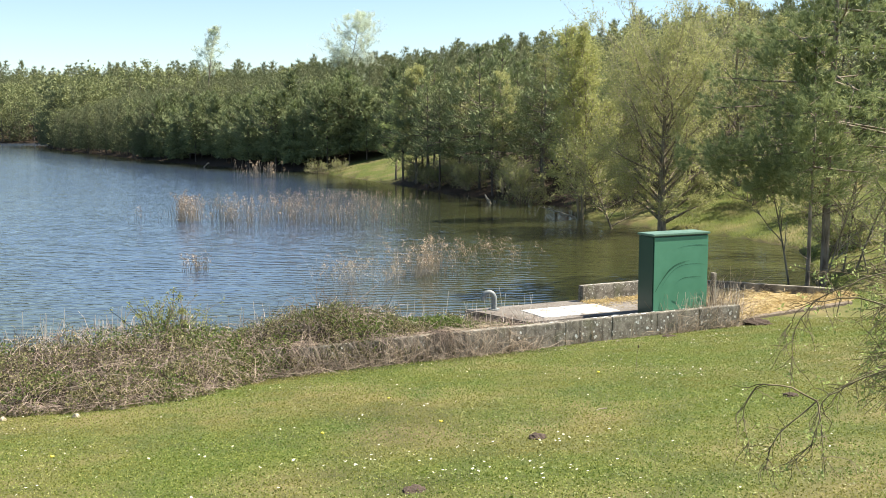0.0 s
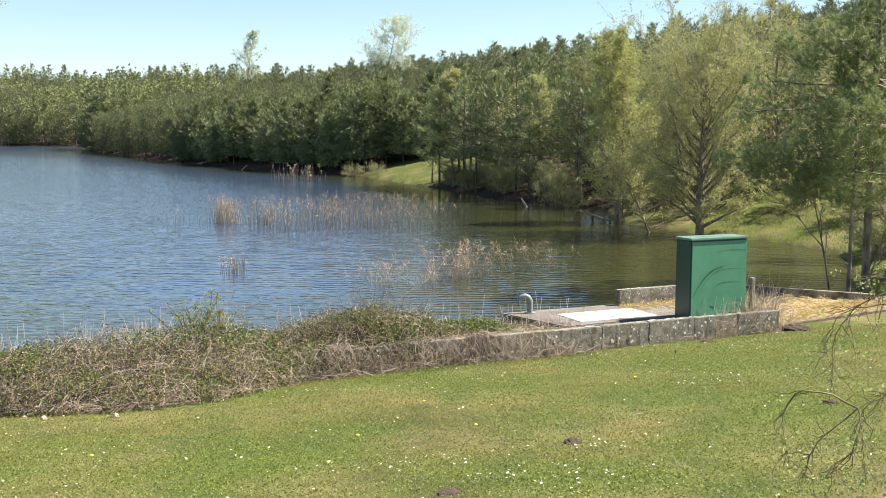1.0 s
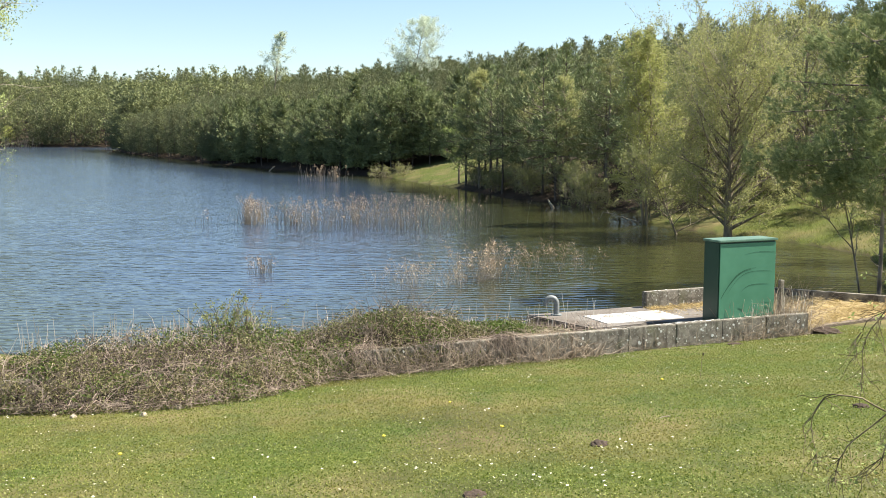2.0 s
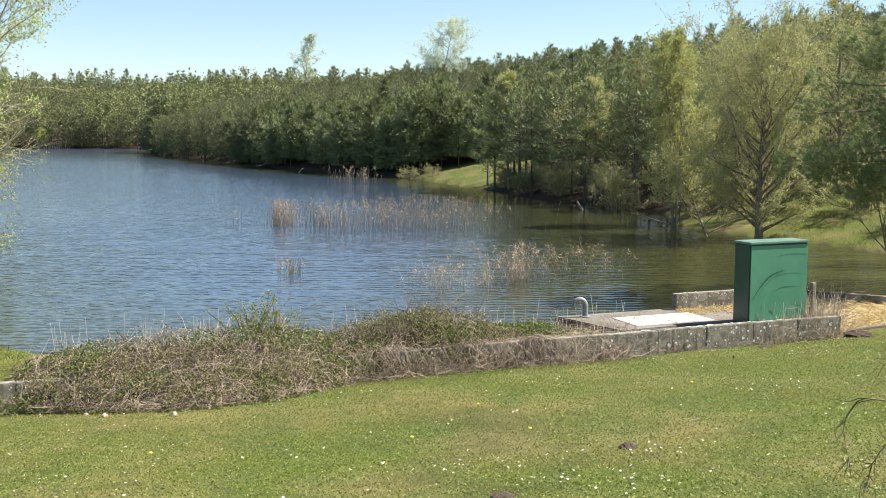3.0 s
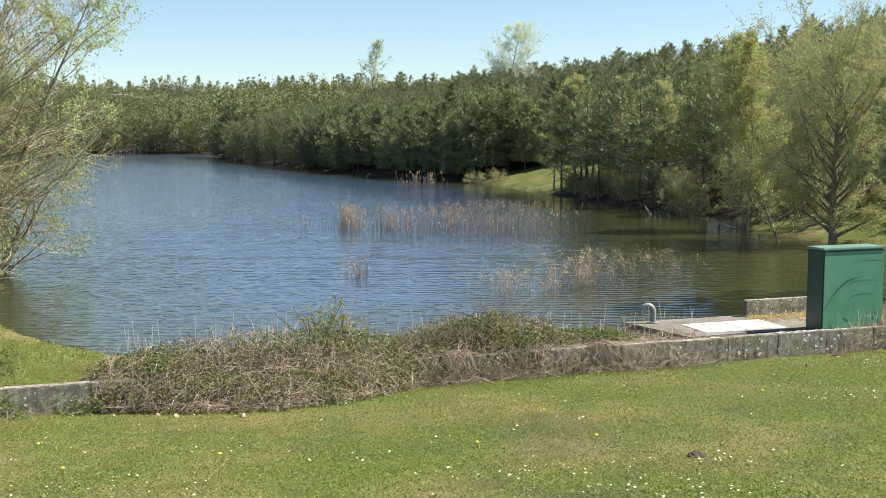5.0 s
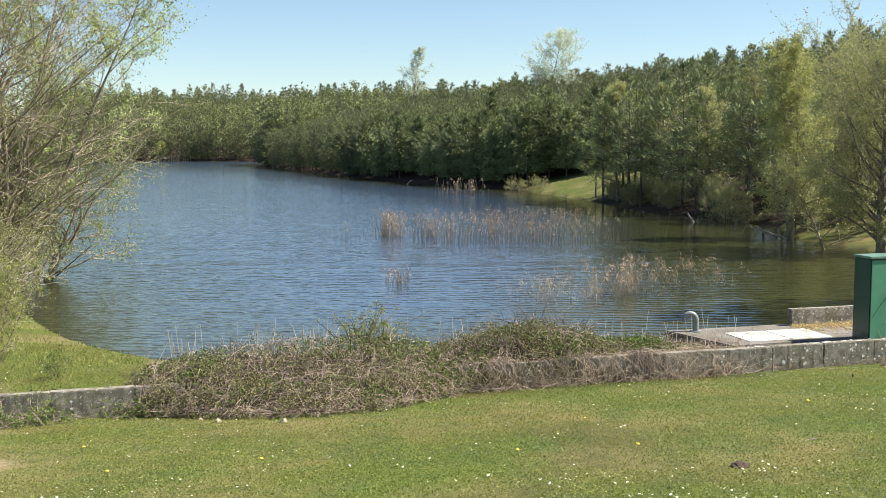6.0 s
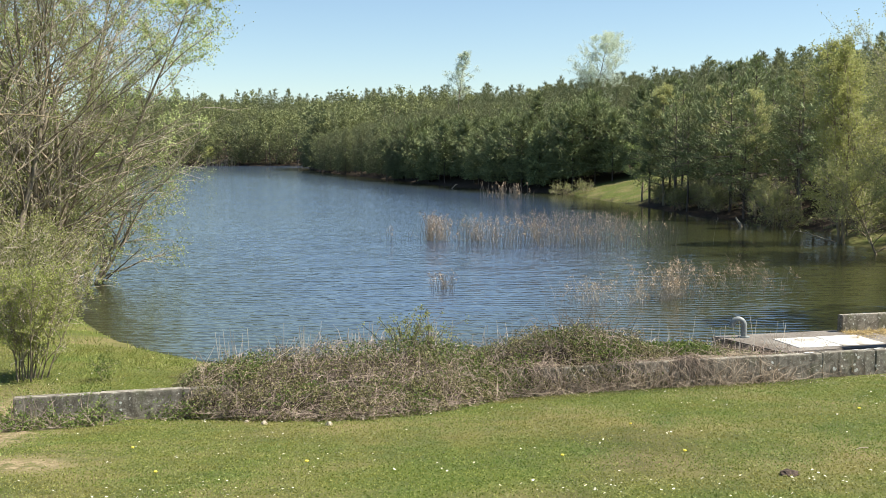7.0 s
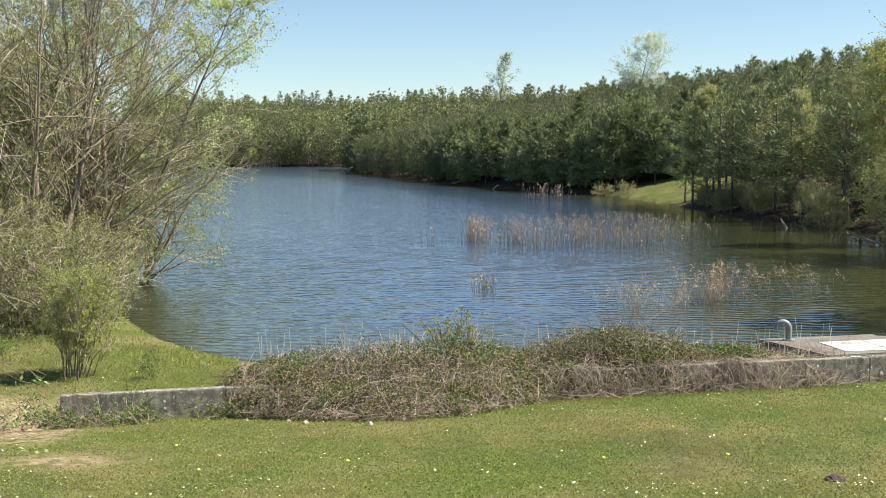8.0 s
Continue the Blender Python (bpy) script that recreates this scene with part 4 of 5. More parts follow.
def build_hedge():
    hedge = empty("bramble_hedge", DAM)
    tagged(hedge, "tangled brown bramble hedge sprawling over the concrete wall", "hedge")
    rng = np.random.default_rng(31)
    # Core sheet behind the canes, dark for the hedge's shaded hollows.
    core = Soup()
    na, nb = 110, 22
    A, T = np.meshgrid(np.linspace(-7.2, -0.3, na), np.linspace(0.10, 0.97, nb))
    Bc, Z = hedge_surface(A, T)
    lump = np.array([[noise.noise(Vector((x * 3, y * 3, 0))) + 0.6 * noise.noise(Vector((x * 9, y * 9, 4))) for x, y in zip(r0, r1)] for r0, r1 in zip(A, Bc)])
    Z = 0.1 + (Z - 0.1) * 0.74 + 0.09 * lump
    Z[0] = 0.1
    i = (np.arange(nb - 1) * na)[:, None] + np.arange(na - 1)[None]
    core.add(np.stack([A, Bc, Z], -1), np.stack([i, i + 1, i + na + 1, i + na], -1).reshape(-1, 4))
    soup_part("thatch", core, [M_THATCH_SHADE], hedge, "dead undergrowth core darkened for inner shade", True)
    stems = Soup()
    N, k = 20000, 4
    a = rng.uniform(-7.4, 2.3, N)
    t = rng.uniform(0, 1, N) ** 1.3
    b, skin = hedge_surface(a, t)
    low = 0.12 + 0.136 * np.clip(-b, 0, 3)
    p0 = np.stack([a, b, low + (skin - low) * rng.uniform(0.3, 1.0, N)], 1)
    d = rng.normal(size=(N, 3)) * np.array([0.65, 0.5, 0.6]) + np.array([0, -0.1, 0.45]) * rng.choice([-0.6, 1.0], size=(N, 1))
    d /= np.linalg.norm(d, axis=1, keepdims=True)
    L = rng.gamma(3, 0.078, N) + 0.07
    u = np.linspace(0, 1, k)
    line = p0[:, None] + d[:, None] * (L[:, None] * u)[..., None]
    line[..., 2] += (L * rng.uniform(0.0, 0.35, N))[:, None] * (u - 1.2 * u * u)
    line += rng.normal(size=(N, k, 3)) * 0.013
    tt = np.clip((line[..., 1] - hedge_front(line[..., 0])) / (1.7 - hedge_front(line[..., 0])), 0, 1)
    _, sk = hedge_surface(line[..., 0], tt)
    lumps = np.array([noise.noise(Vector((x * 2.3, y * 2.3, 7))) for x, y in zip(a, b)]) * 0.36
    spill = rng.uniform(-0.08, 0.12, N)[:, None] + lumps[:, None] + (rng.uniform(size=N) < 0.12)[:, None] * 0.14
    line[..., 2] = np.clip(line[..., 2], 0.22 + 0.136 * np.clip(-line[..., 1], 0, 3) + rng.uniform(0.0, 0.12, (N, 1)), sk + spill + 0.04)
    good = (line[..., 1] > hedge_front(line[..., 0]) - 0.15).all(1)
    line, N = line[good], int(good.sum())
    stems.tubes(line, np.broadcast_to(np.linspace(0.0030, 0.0014, k), (N, k)) * rng.uniform(0.55, 1.35, N)[:, None], 3)
    tagged(soup_part("tangle", stems, [M_STEM], hedge, "dry arching bramble canes"), kind="stuff")
    # bare sprigs that stand above the crest
    sprigs = Soup()
    u = np.linspace(0, 1, k)
    a = np.concatenate([rng.normal(-3.95, 0.3, 46), rng.normal(-1.5, 0.5, 30), rng.uniform(-7.2, 1.8, 60)])
    n = len(a)
    p = np.stack([a, rng.uniform(0.2, 1.0, n), hedge_top(a) - 0.25], 1)
    L = rng.uniform(0.3, 0.62, n) * np.where(np.arange(n) < 46, 1.05, np.where(np.arange(n) < 76, 1.0, 0.75))
    line = p[:, None] + np.stack([rng.normal(size=n) * 0.22, rng.normal(size=n) * 0.2, np.ones(n)], 1)[:, None] * (L[:, None] * u)[..., None]
    line[..., 0] += (rng.normal(size=n) * 0.2)[:, None] * u * u
    sprigs.tubes(line, np.broadcast_to(np.linspace(0.006, 0.0032, k), (n, k)), 3)
    tagged(soup_part("sprig", sprigs, [M_STEM], hedge, "thin bare sprigs"), kind="stuff")
    green = Soup()
    n = 46000
    a = rng.uniform(-7.5, 2.1, n)
    t = rng.beta(1.0, 1.9, n)
    b, skin = hedge_surface(a, t)
    patch = np.array([noise.noise(Vector((x * 1.3, y * 1.6, 0))) for x, y in zip(a, b)])
    bright = np.exp(-((a + 3.35) / 0.5) ** 2 - ((b - 0.3) / 0.5) ** 2) + np.exp(-((a - 0.25) / 0.55) ** 2 - ((b - 0.5) / 0.4) ** 2) + 0.8 * np.exp(-((a + 4.1) / 0.3) ** 2 - ((b - 0.6) / 0.3) ** 2)
    keep = rng.uniform(size=n) < np.clip(0.10 + patch * 2.0 + bright * 1.3 - 0.45 * (a > 0.9), 0.06, 1)
    z = skin * rng.uniform(0.82, 1.0, n) + 0.06 * rng.uniform(size=n) + 0.12 * bright * rng.uniform(size=n)
    p = np.stack([a, b - 0.05 * rng.uniform(size=n), z], 1)[keep]
    green.leaves(p, rng.uniform(0.022, 0.052, len(p)), 0.026, rng=rng)
    # small withered and half-green leaves caught all through the canes
    n = 46000
    a, t = rng.uniform(-7.4, 1.2, n), rng.beta(0.9, 1.7, n)
    b, skin = hedge_surface(a, t)
    low = 0.16 + 0.136 * np.clip(-b, 0, 3)
    old = Soup()
    dip = np.array([noise.noise(Vector((x * 2.6, y * 2.6, 7))) + 0.6 * noise.noise(Vector((x * 7, y * 7, 3))) for x, y in zip(a, b)]) * 0.22
    old.leaves(np.stack([a, b - 0.06 * rng.uniform(size=n), np.maximum(low, low + (skin - low) * rng.uniform(0.72, 1.02, n) + dip)], 1), rng.uniform(0.014, 0.042, n), 0.02, rng=rng)
    tagged(soup_part("withered_leaf", old, [M_WITHERED], hedge, "small withered olive-brown leaves"), kind="stuff")
    tall = np.repeat(line[:46], 16, 0)
    q = tall[np.arange(len(tall)), rng.integers(2, line.shape[1], len(tall))] + rng.normal(size=(len(tall), 3)) * 0.022
    shoots = Soup()
    shoots.leaves(np.concatenate([q, q + rng.normal(size=q.shape) * 0.02]), 0.032, 0.018, rng=rng)
    tagged(soup_part("shoot_leaf", shoots, [M_OLIVE], hedge, "pale young leaves on upright shoots"), kind="stuff")
    tagged(soup_part("foliage", green, [M_BRAMBLE_LEAF], hedge, "fresh green bramble leaves"), kind="stuff")


build_hedge()


def build_reeds(name, label, centre, spread, count, tall, seed, plumes=0.5, thick=0.006, sway=0.15):
    rng = np.random.default_rng(seed)
    ob = empty(name)
    tagged(ob, label, "reeds")
    c, s = math.cos(spread[2]), math.sin(spread[2])
    p = rng.normal(size=(count, 2)) * 0.5
    clump = rng.normal(size=(9, 2)) * 0.55
    p[: count // 2] = clump[rng.integers(0, 9, count // 2)] + rng.normal(size=(count // 2, 2)) * 0.12
    p = p * np.array(spread[:2])
    x, y = centre[0] + p[:, 0] * c - p[:, 1] * s, centre[1] + p[:, 0] * s + p[:, 1] * c
    h = tall * rng.beta(2.2, 1.6, count) * 1.15 + 0.08
    lean = rng.normal(size=(count, 2)) * sway + np.array([0.06, 0])
    k = 4
    u = np.linspace(0, 1, k)
    line = np.stack([x[:, None] + lean[:, :1] * h[:, None] * u * u, y[:, None] + lean[:, 1:] * h[:, None] * u * u, -0.25 + (h[:, None] + 0.25) * u], -1)
    stems = Soup()
    stems.tubes(line, np.broadcast_to(np.linspace(1, 0.5, k) * thick, (count, k)), 3)
    n = count
    i = rng.integers(0, count, n)
    f = rng.uniform(0.2, 0.9, n)[:, None]
    at = line[i, 0] + (line[i, -1] - line[i, 0]) * f
    stems.leaves(at, rng.uniform(0.15, 0.4, n), thick * 1.7, np.tile([0, 0, 0.9], (n, 1)), rng=rng, spread=0.7)
    tagged(soup_part("stalk", stems, [M_REED], ob, "dry straw-coloured stalks"), kind="stuff")
    sel = np.where(rng.uniform(size=count) < plumes)[0]
    pl = Soup()
    m = 9
    at = np.repeat(line[sel, -1], m, 0) + rng.normal(size=(len(sel) * m, 3)) * np.array([0.03, 0.03, 0.07])
    pl.leaves(at, 0.11, thick * 4, np.tile([-0.3, 0, 0.3], (len(at), 1)), rng=rng, spread=0.6)
    tagged(soup_part("plume", pl, [M_PLUME], ob, "brown feathery plumes"), kind="stuff")
    return ob


build_reeds("reed_bed", "wide sparse bed of dry straw-coloured reeds in water", (-4.6, 41.2), (3.7, 2.4, -0.12), 760, 1.05, 51, 0.4, 0.0042)
build_reeds("reed_bed", "dense pale clump of dry reeds in water", (-10.5, 42.0), (0.75, 0.5, 0.0), 230, 0.95, 52, 0.4, 0.0045)
build_reeds("reed_bed", "low golden clump of dry reeds in water", (-8.6, 41.6), (0.9, 0.5, 0.0), 170, 0.85, 57, 0.3, 0.0045)
build_reeds("reed_bed", "a few lone reed stems in open water", (-12.3, 41.6), (0.7, 0.3, 0.0), 14, 0.6, 58, 0.2, 0.005)
build_reeds("reed_bed", "dense golden clump of drooping dry reeds", (-0.4, 26.3), (0.95, 0.6, 0.3), 260, 0.78, 53, 0.3, 0.0030, 0.3)
build_reeds("reed_bed", "sparse broken pale reeds in shallow water", (-1.9, 25.2), (1.5, 0.9, 0.3), 240, 0.5, 59, 0.15, 0.0026, 0.4)
build_reeds("reed_bed", "thin drooping reeds with feathery plumes", (1.1, 27.6), (1.3, 0.6, 0.1), 80, 0.7, 60, 0.8, 0.0028, 0.35)
build_reeds("reed_bed", "small tuft of pale reeds in open water", (-6.55, 26.9), (0.34, 0.2, 0.0), 70, 0.34, 54, 0.1, 0.004)
build_reeds("reed_bed", "low dry reeds by the wooded shore", (-14.6, 81.8), (1.8, 0.6, 0.0), 110, 1.1, 55, 0.3, 0.012)
build_reeds("reed_bed", "pale reed stems by the far shore", (-152.0, 309.0), (7.0, 1.0, 0.0), 60, 3.0, 56, 0.1, 0.05)


def lawn_points(n, rng):
    """Random places on the part of the slope that the camera sees."""
    az = rng.uniform(radians(-42), radians(26), n)
    r = np.sqrt(rng.uniform(4.8 ** 2, 20.0 ** 2, n))
    x, y = r * np.sin(az), r * np.cos(az)
    return x, y


def by_the_yard(x, y):
    """The strip of lawn between the wall's end and the yard's edging."""
    a, b = ab(x, y)
    return (a > 5.95) & (a <= 9.5) & (b >= -0.02) & ((y - 18.5) * 2.8 - (x - 5.5) * 1.88 < -0.05)


def build_lawn():
    rng = np.random.default_rng(61)
    cx, cy = lawn_points(56000, rng)
    size = rng.gamma(4, 0.006, len(cx)) + 0.006
    own = np.repeat(np.arange(len(cx)), 6)
    off = rng.normal(size=(len(own), 2)) * size[own][:, None]
    x, y = cx[own] + off[:, 0], cy[own] + off[:, 1]
    a, b = ab(x, y)
    keep = (b < -0.02) | ((a < -7.2) & (b > 0.2) & (lake_distance(x, y) > 0.1)) | ((a > 9.5) & (lake_distance(x, y) > 0.1)) | by_the_yard(x, y)
    bare = np.sin(x * 1.7 + 2) * np.sin(y * 1.9) + 0.7 * np.sin(x * 0.6 - y * 0.8)
    keep &= rng.uniform(size=len(x)) > np.clip(bare * 0.35, 0, 0.6)
    keep &= rng.uniform(size=len(x)) > np.clip(1.1 * sandy_ground(x, y) + 0.5 * worn_patches(x, y), 0, 0.95)
    x, y, off = x[keep], y[keep], off[keep]
    n = len(x)
    z = height(x, y)
    h = (rng.gamma(3, 0.0045, n) + 0.006) * (0.4 + 9.0 * size[own][keep])
    at = np.stack([x, y, z - 0.004], 1)
    tip = at + np.stack([rng.normal(size=n) * 0.7 * h + off[:, 0] * 0.5, rng.normal(size=n) * 0.7 * h + off[:, 1] * 0.5, h], 1)
    s = Soup()
    s.blades(at, tip, rng.uniform(0.004, 0.009, n), rng=rng)
    # the close-cropped mat of small leaves between the tufts
    x, y = lawn_points(420000, rng)
    a, b = ab(x, y)
    keep = (b < -0.02) | ((a < -7.2) & (b > 0.2) & (lake_distance(x, y) > 0.1)) | ((a > 9.5) & (lake_distance(x, y) > 0.1)) | by_the_yard(x, y)
    keep &= rng.uniform(size=len(x)) > np.clip(1.1 * sandy_ground(x, y) + 0.55 * worn_patches(x, y), 0, 0.95)
    x, y = x[keep], y[keep]
    n = len(x)
    s.leaves(np.stack([x, y, height(x, y) + rng.uniform(0.002, 0.012, n)], 1), rng.uniform(0.009, 0.022, n), 0.012, rng=rng, three=True)
    tagged(soup_part("lawn_grass", s, [M_GRASS]), "short mown green grass with worn brown patches", "grass", kind="stuff")


build_lawn()


# ---- small things by the wall ----
def stalk_field(name, label, a_range, b_range, count, tall, seed):
    """Dry grass stalks that stand by the water, in the wall's axes."""
    rng = np.random.default_rng(seed)
    a, b = rng.uniform(*a_range, count), rng.uniform(*b_range, count)
    h = tall * rng.uniform(0.5, 1.1, count)
    k = 4
    u = np.linspace(0, 1, k)
    line = np.stack([a[:, None] + (rng.normal(size=count) * 0.06)[:, None] * u * u, b[:, None] + (rng.normal(size=count) * 0.08)[:, None] * u, 0.05 + h[:, None] * u], -1)
    s = Soup()
    s.tubes(line, np.broadcast_to(np.linspace(0.0065, 0.0032, k), (count, k)), 3)
    ob = soup_part(name, s, [M_STALK])
    ob.matrix_world = DAM
    return tagged(ob, label, "dry grass", kind="stuff")


stalk_field("dry_stalks", "thin pale dry grass stalks rising behind the hedge", (-6.9, -3.4), (0.9, 1.7), 150, 1.04, 101)
stalk_field("dry_stalks", "thin pale dry grass stalks rising behind the hedge", (-3.4, 2.2), (0.5, 1.6), 70, 1.0, 102)
stalk_field("dry_stalks", "thin pale dry grass stalks beside the cabinet", (4.6, 6.1), (0.05, 0.3), 70, 0.95, 103)


def sprawl(name, label, a_range, b_range, count, tall, seed, mat, foot=0.22):
    """Bare dead sprays lying against the wall."""
    rng = np.random.default_rng(seed)
    lines = []
    for _ in range(count):
        a, b = rng.uniform(*a_range), rng.uniform(*b_range)
        lines.append(wander(rng, (a, b, foot), (rng.normal() * 0.8, rng.normal() * 0.25, 0.9), tall * rng.uniform(0.4, 1.2), 6, 0.28, -0.1))
    s = Soup()
    s.tubes(lines, np.tile(np.linspace(0.0042, 0.0016, 6), (count, 1)), 3)
    ob = soup_part(name, s, [mat])
    ob.matrix_world = DAM
    return tagged(ob, label, "dead plants", kind="stuff")


sprawl("dead_bramble", "pale dead bramble sprays against the wall and cabinet", (4.4, 6.15), (-0.1, 0.14), 330, 0.62, 111, M_DEAD)
sprawl("dead_bramble", "pale dead bramble sprays against the wall", (-3.2, 1.6), (-0.2, 0.02), 560, 0.6, 112, M_DEAD)
def drape(name, label, a_range, count, seed, mat):
    """Clumps of canes that arch over the wall's top and hang down its face."""
    rng = np.random.default_rng(seed)
    clumps = rng.uniform(*a_range, 7)
    lines = []
    for _ in range(count):
        a = rng.choice(clumps) + rng.normal() * 0.11
        ln = wander(rng, (a, rng.uniform(0.02, 0.35), rng.uniform(0.5, 0.66)), (rng.normal() * 0.7, -0.75, rng.uniform(0.2, 0.9)), rng.uniform(0.35, 0.8), 8, 0.16, -0.28)
        ln[:, 2] = np.maximum(ln[:, 2], np.where(ln[:, 1] > -0.02, 0.615, 0.23) + rng.uniform(0, 0.02))
        ln[:, 1] = np.maximum(ln[:, 1], -0.3)
        lines.append(ln)
    s = Soup()
    s.tubes(lines, np.tile(np.linspace(0.0036, 0.0014, 8), (count, 1)), 3)
    ob = soup_part(name, s, [mat])
    ob.matrix_world = DAM
    return tagged(ob, label, "dead plants", kind="stuff")


drape("hanging_bramble", "brown bramble canes hanging over the wall", (-3.2, 0.2), 420, 118, M_STEM)
drape("hanging_bramble", "pale dead canes hanging over the wall", (-2.6, 1.0), 120, 119, M_DEAD)
sprawl("dead_bramble", "a few dead sprays against the grey wall", (1.4, 4.6), (-0.16, 0.02), 110, 0.4, 115, M_DEAD)
sprawl("dead_bramble", "dead bramble sprays growing on the slab's edge", (1.2, 3.0), (0.1, 1.2), 200, 0.55, 113, M_DEAD)
sprawl("dead_bramble", "bleached dry stalks and sprays beside the cabinet", (5.35, 6.25), (0.16, 0.5), 260, 0.8, 116, M_DEAD, 0.42)
sprawl("dead_bramble", "bleached sprays leaning against the cabinet door", (4.3, 5.4), (0.10, 0.15), 60, 0.5, 117, M_DEAD, 0.52)
sprawl("dead_bramble", "low dead bramble over the wall's end", (-10.2, -8.6), (-0.5, 0.2), 120, 0.5, 114, M_STEM)


def build_vent_pipe():
    """A gooseneck of galvanised pipe, its open end turned down."""
    ob = empty("vent_pipe", DAM @ Matrix.Translation((2.05, 2.05, 0.5)))
    tagged(ob, "grey galvanised gooseneck vent pipe on the slab", "pipe")
    pts = [Vector((0, 0, -0.05)), Vector((0, 0, 0.10)), Vector((0, 0, 0.20))]
    for i in range(1, 13):
        t = math.pi * 0.93 * i / 12
        pts.append(Vector((-0.1 * (1 - math.cos(t)) * 0.93, 0.1 * (1 - math.cos(t)) * 0.36, 0.20 + 0.115 * math.sin(t))))
    pts.append(pts[-1] + Vector((0, 0, -0.05)))
    s = Soup()
    line = np.array([list(p) for p in pts])
    s.tubes(line[None], np.full((1, len(line)), 0.05), 16, across=(0.36, 0.93, 0))
    s.tubes(line[::-1][None], np.full((1, len(line)), 0.044), 16, across=(0.36, 0.93, 0))
    soup_part("tube", s, [M_STEEL], ob, smooth=True)
    bm = bmesh.new()
    bmesh.ops.create_cone(bm, cap_ends=True, segments=20, radius1=0.1, radius2=0.1, depth=0.02, matrix=Matrix.Translation((0, 0, 0.01)))
    part("flange", bm, M_STEEL, ob)


build_vent_pipe()


def build_post():
    post = part("concrete_post", box_bm(-0.045, 0.045, -0.045, 0.045, -0.3, 0.95, 0.01, 2), M_CONCRETE)
    post.matrix_world = DAM @ Matrix.Translation((6.68, 1.55, 0))
    tagged(post, "short square concrete post behind the cabinet", "post")


build_post()


def build_lichen():
    """Round pale lichen spots on the faces of the wall and the back wall."""
    rng = np.random.default_rng(121)
    for name, n, ra, b, rz, top in (("lichen", 64, (2.6, 5.9), -0.0085, (0.3, 0.58), 0.612), ("lichen", 90, (-9.3, 5.9), -0.0085, (0.3, 0.58), 0.612), ("lichen", 26, (4.0, 6.3), 2.0575, (0.55, 0.78), 0.804)):
        s = Soup()
        for i in range(n):
            a = rng.uniform(*ra)
            r = rng.gamma(3, 0.004) + 0.005
            k = 9
            ang = np.arange(k) * 2 * np.pi / k
            rr = r * rng.uniform(0.7, 1.15, k)
            if i % 3:
                z = rng.uniform(*rz)
                v = np.stack([a + rr * np.cos(ang), np.full(k, b), z + rr * np.sin(ang)], 1)
            else:
                bb = max(b, 0) + rng.uniform(0.02, 0.12)
                v = np.stack([a + rr * 1.6 * np.cos(ang), bb + rr * np.sin(ang), np.full(k, top)], 1)
            s.add(v, np.arange(k)[None])
        ob = soup_part(name, s, [M_LICHEN])
        ob.matrix_world = DAM
        tagged(ob, "round whitish lichen spots on grey concrete", "lichen", kind="stuff")


build_lichen()


def build_scuffs():
    door = bpy.data.objects["door"]
    mat = two_scale("scuffed_paint", (0.038, 0.125, 0.075), (0.055, 0.17, 0.10), 30, 8, 0.7)
    rng = np.random.default_rng(5)
    for cx, cz, r, a0, a1, w in ((0.25, 0.08, 0.88, 95, 175, 0.012), (0.25, 0.05, 0.62, 70, 128, 0.007), (0.25, 0.10, 0.80, 60, 150, 0.005), (0.3, 0.05, 1.18, 62, 110, 0.006), (0.22, 0.1, 0.84, 100, 140, 0.018)):
        s = Soup()
        t = np.radians(np.linspace(a0, a1, 26))
        half = w * np.sin(np.linspace(0.15, np.pi - 0.15, 26)) * rng.uniform(0.6, 1.0, 26)
        rr = r + 0.012 * np.sin(t * 7)
        lo = np.stack([cx + (rr - half) * np.cos(t), np.full(26, -0.2045), cz + (rr - half) * np.sin(t)], 1)
        hi = np.stack([cx + (rr + half) * np.cos(t), np.full(26, -0.2045), cz + (rr + half) * np.sin(t)], 1)
        keep = np.clip(lo[:, 0], -0.56, 0.56) == lo[:, 0]
        i = np.where(keep[:-1] & keep[1:])[0]
        i = max(np.split(i, np.where(np.diff(i) > 1)[0] + 1), key=len)
        lo, hi, m = lo[i[0]:i[-1] + 2], hi[i[0]:i[-1] + 2], len(i)
        i = np.arange(m)
        s.add(np.concatenate([lo, hi]), np.stack([i, i + 1, i + m + 2, i + m + 1], 1))
        soup_part("scuff_mark", s, [mat], door, "dark curved scuff mark")


build_scuffs()


M_EDGING = two_scale("rotted_board", (0.09, 0.07, 0.05), (0.24, 0.19, 0.14), 14, 3, 0.95, bump=0.6)


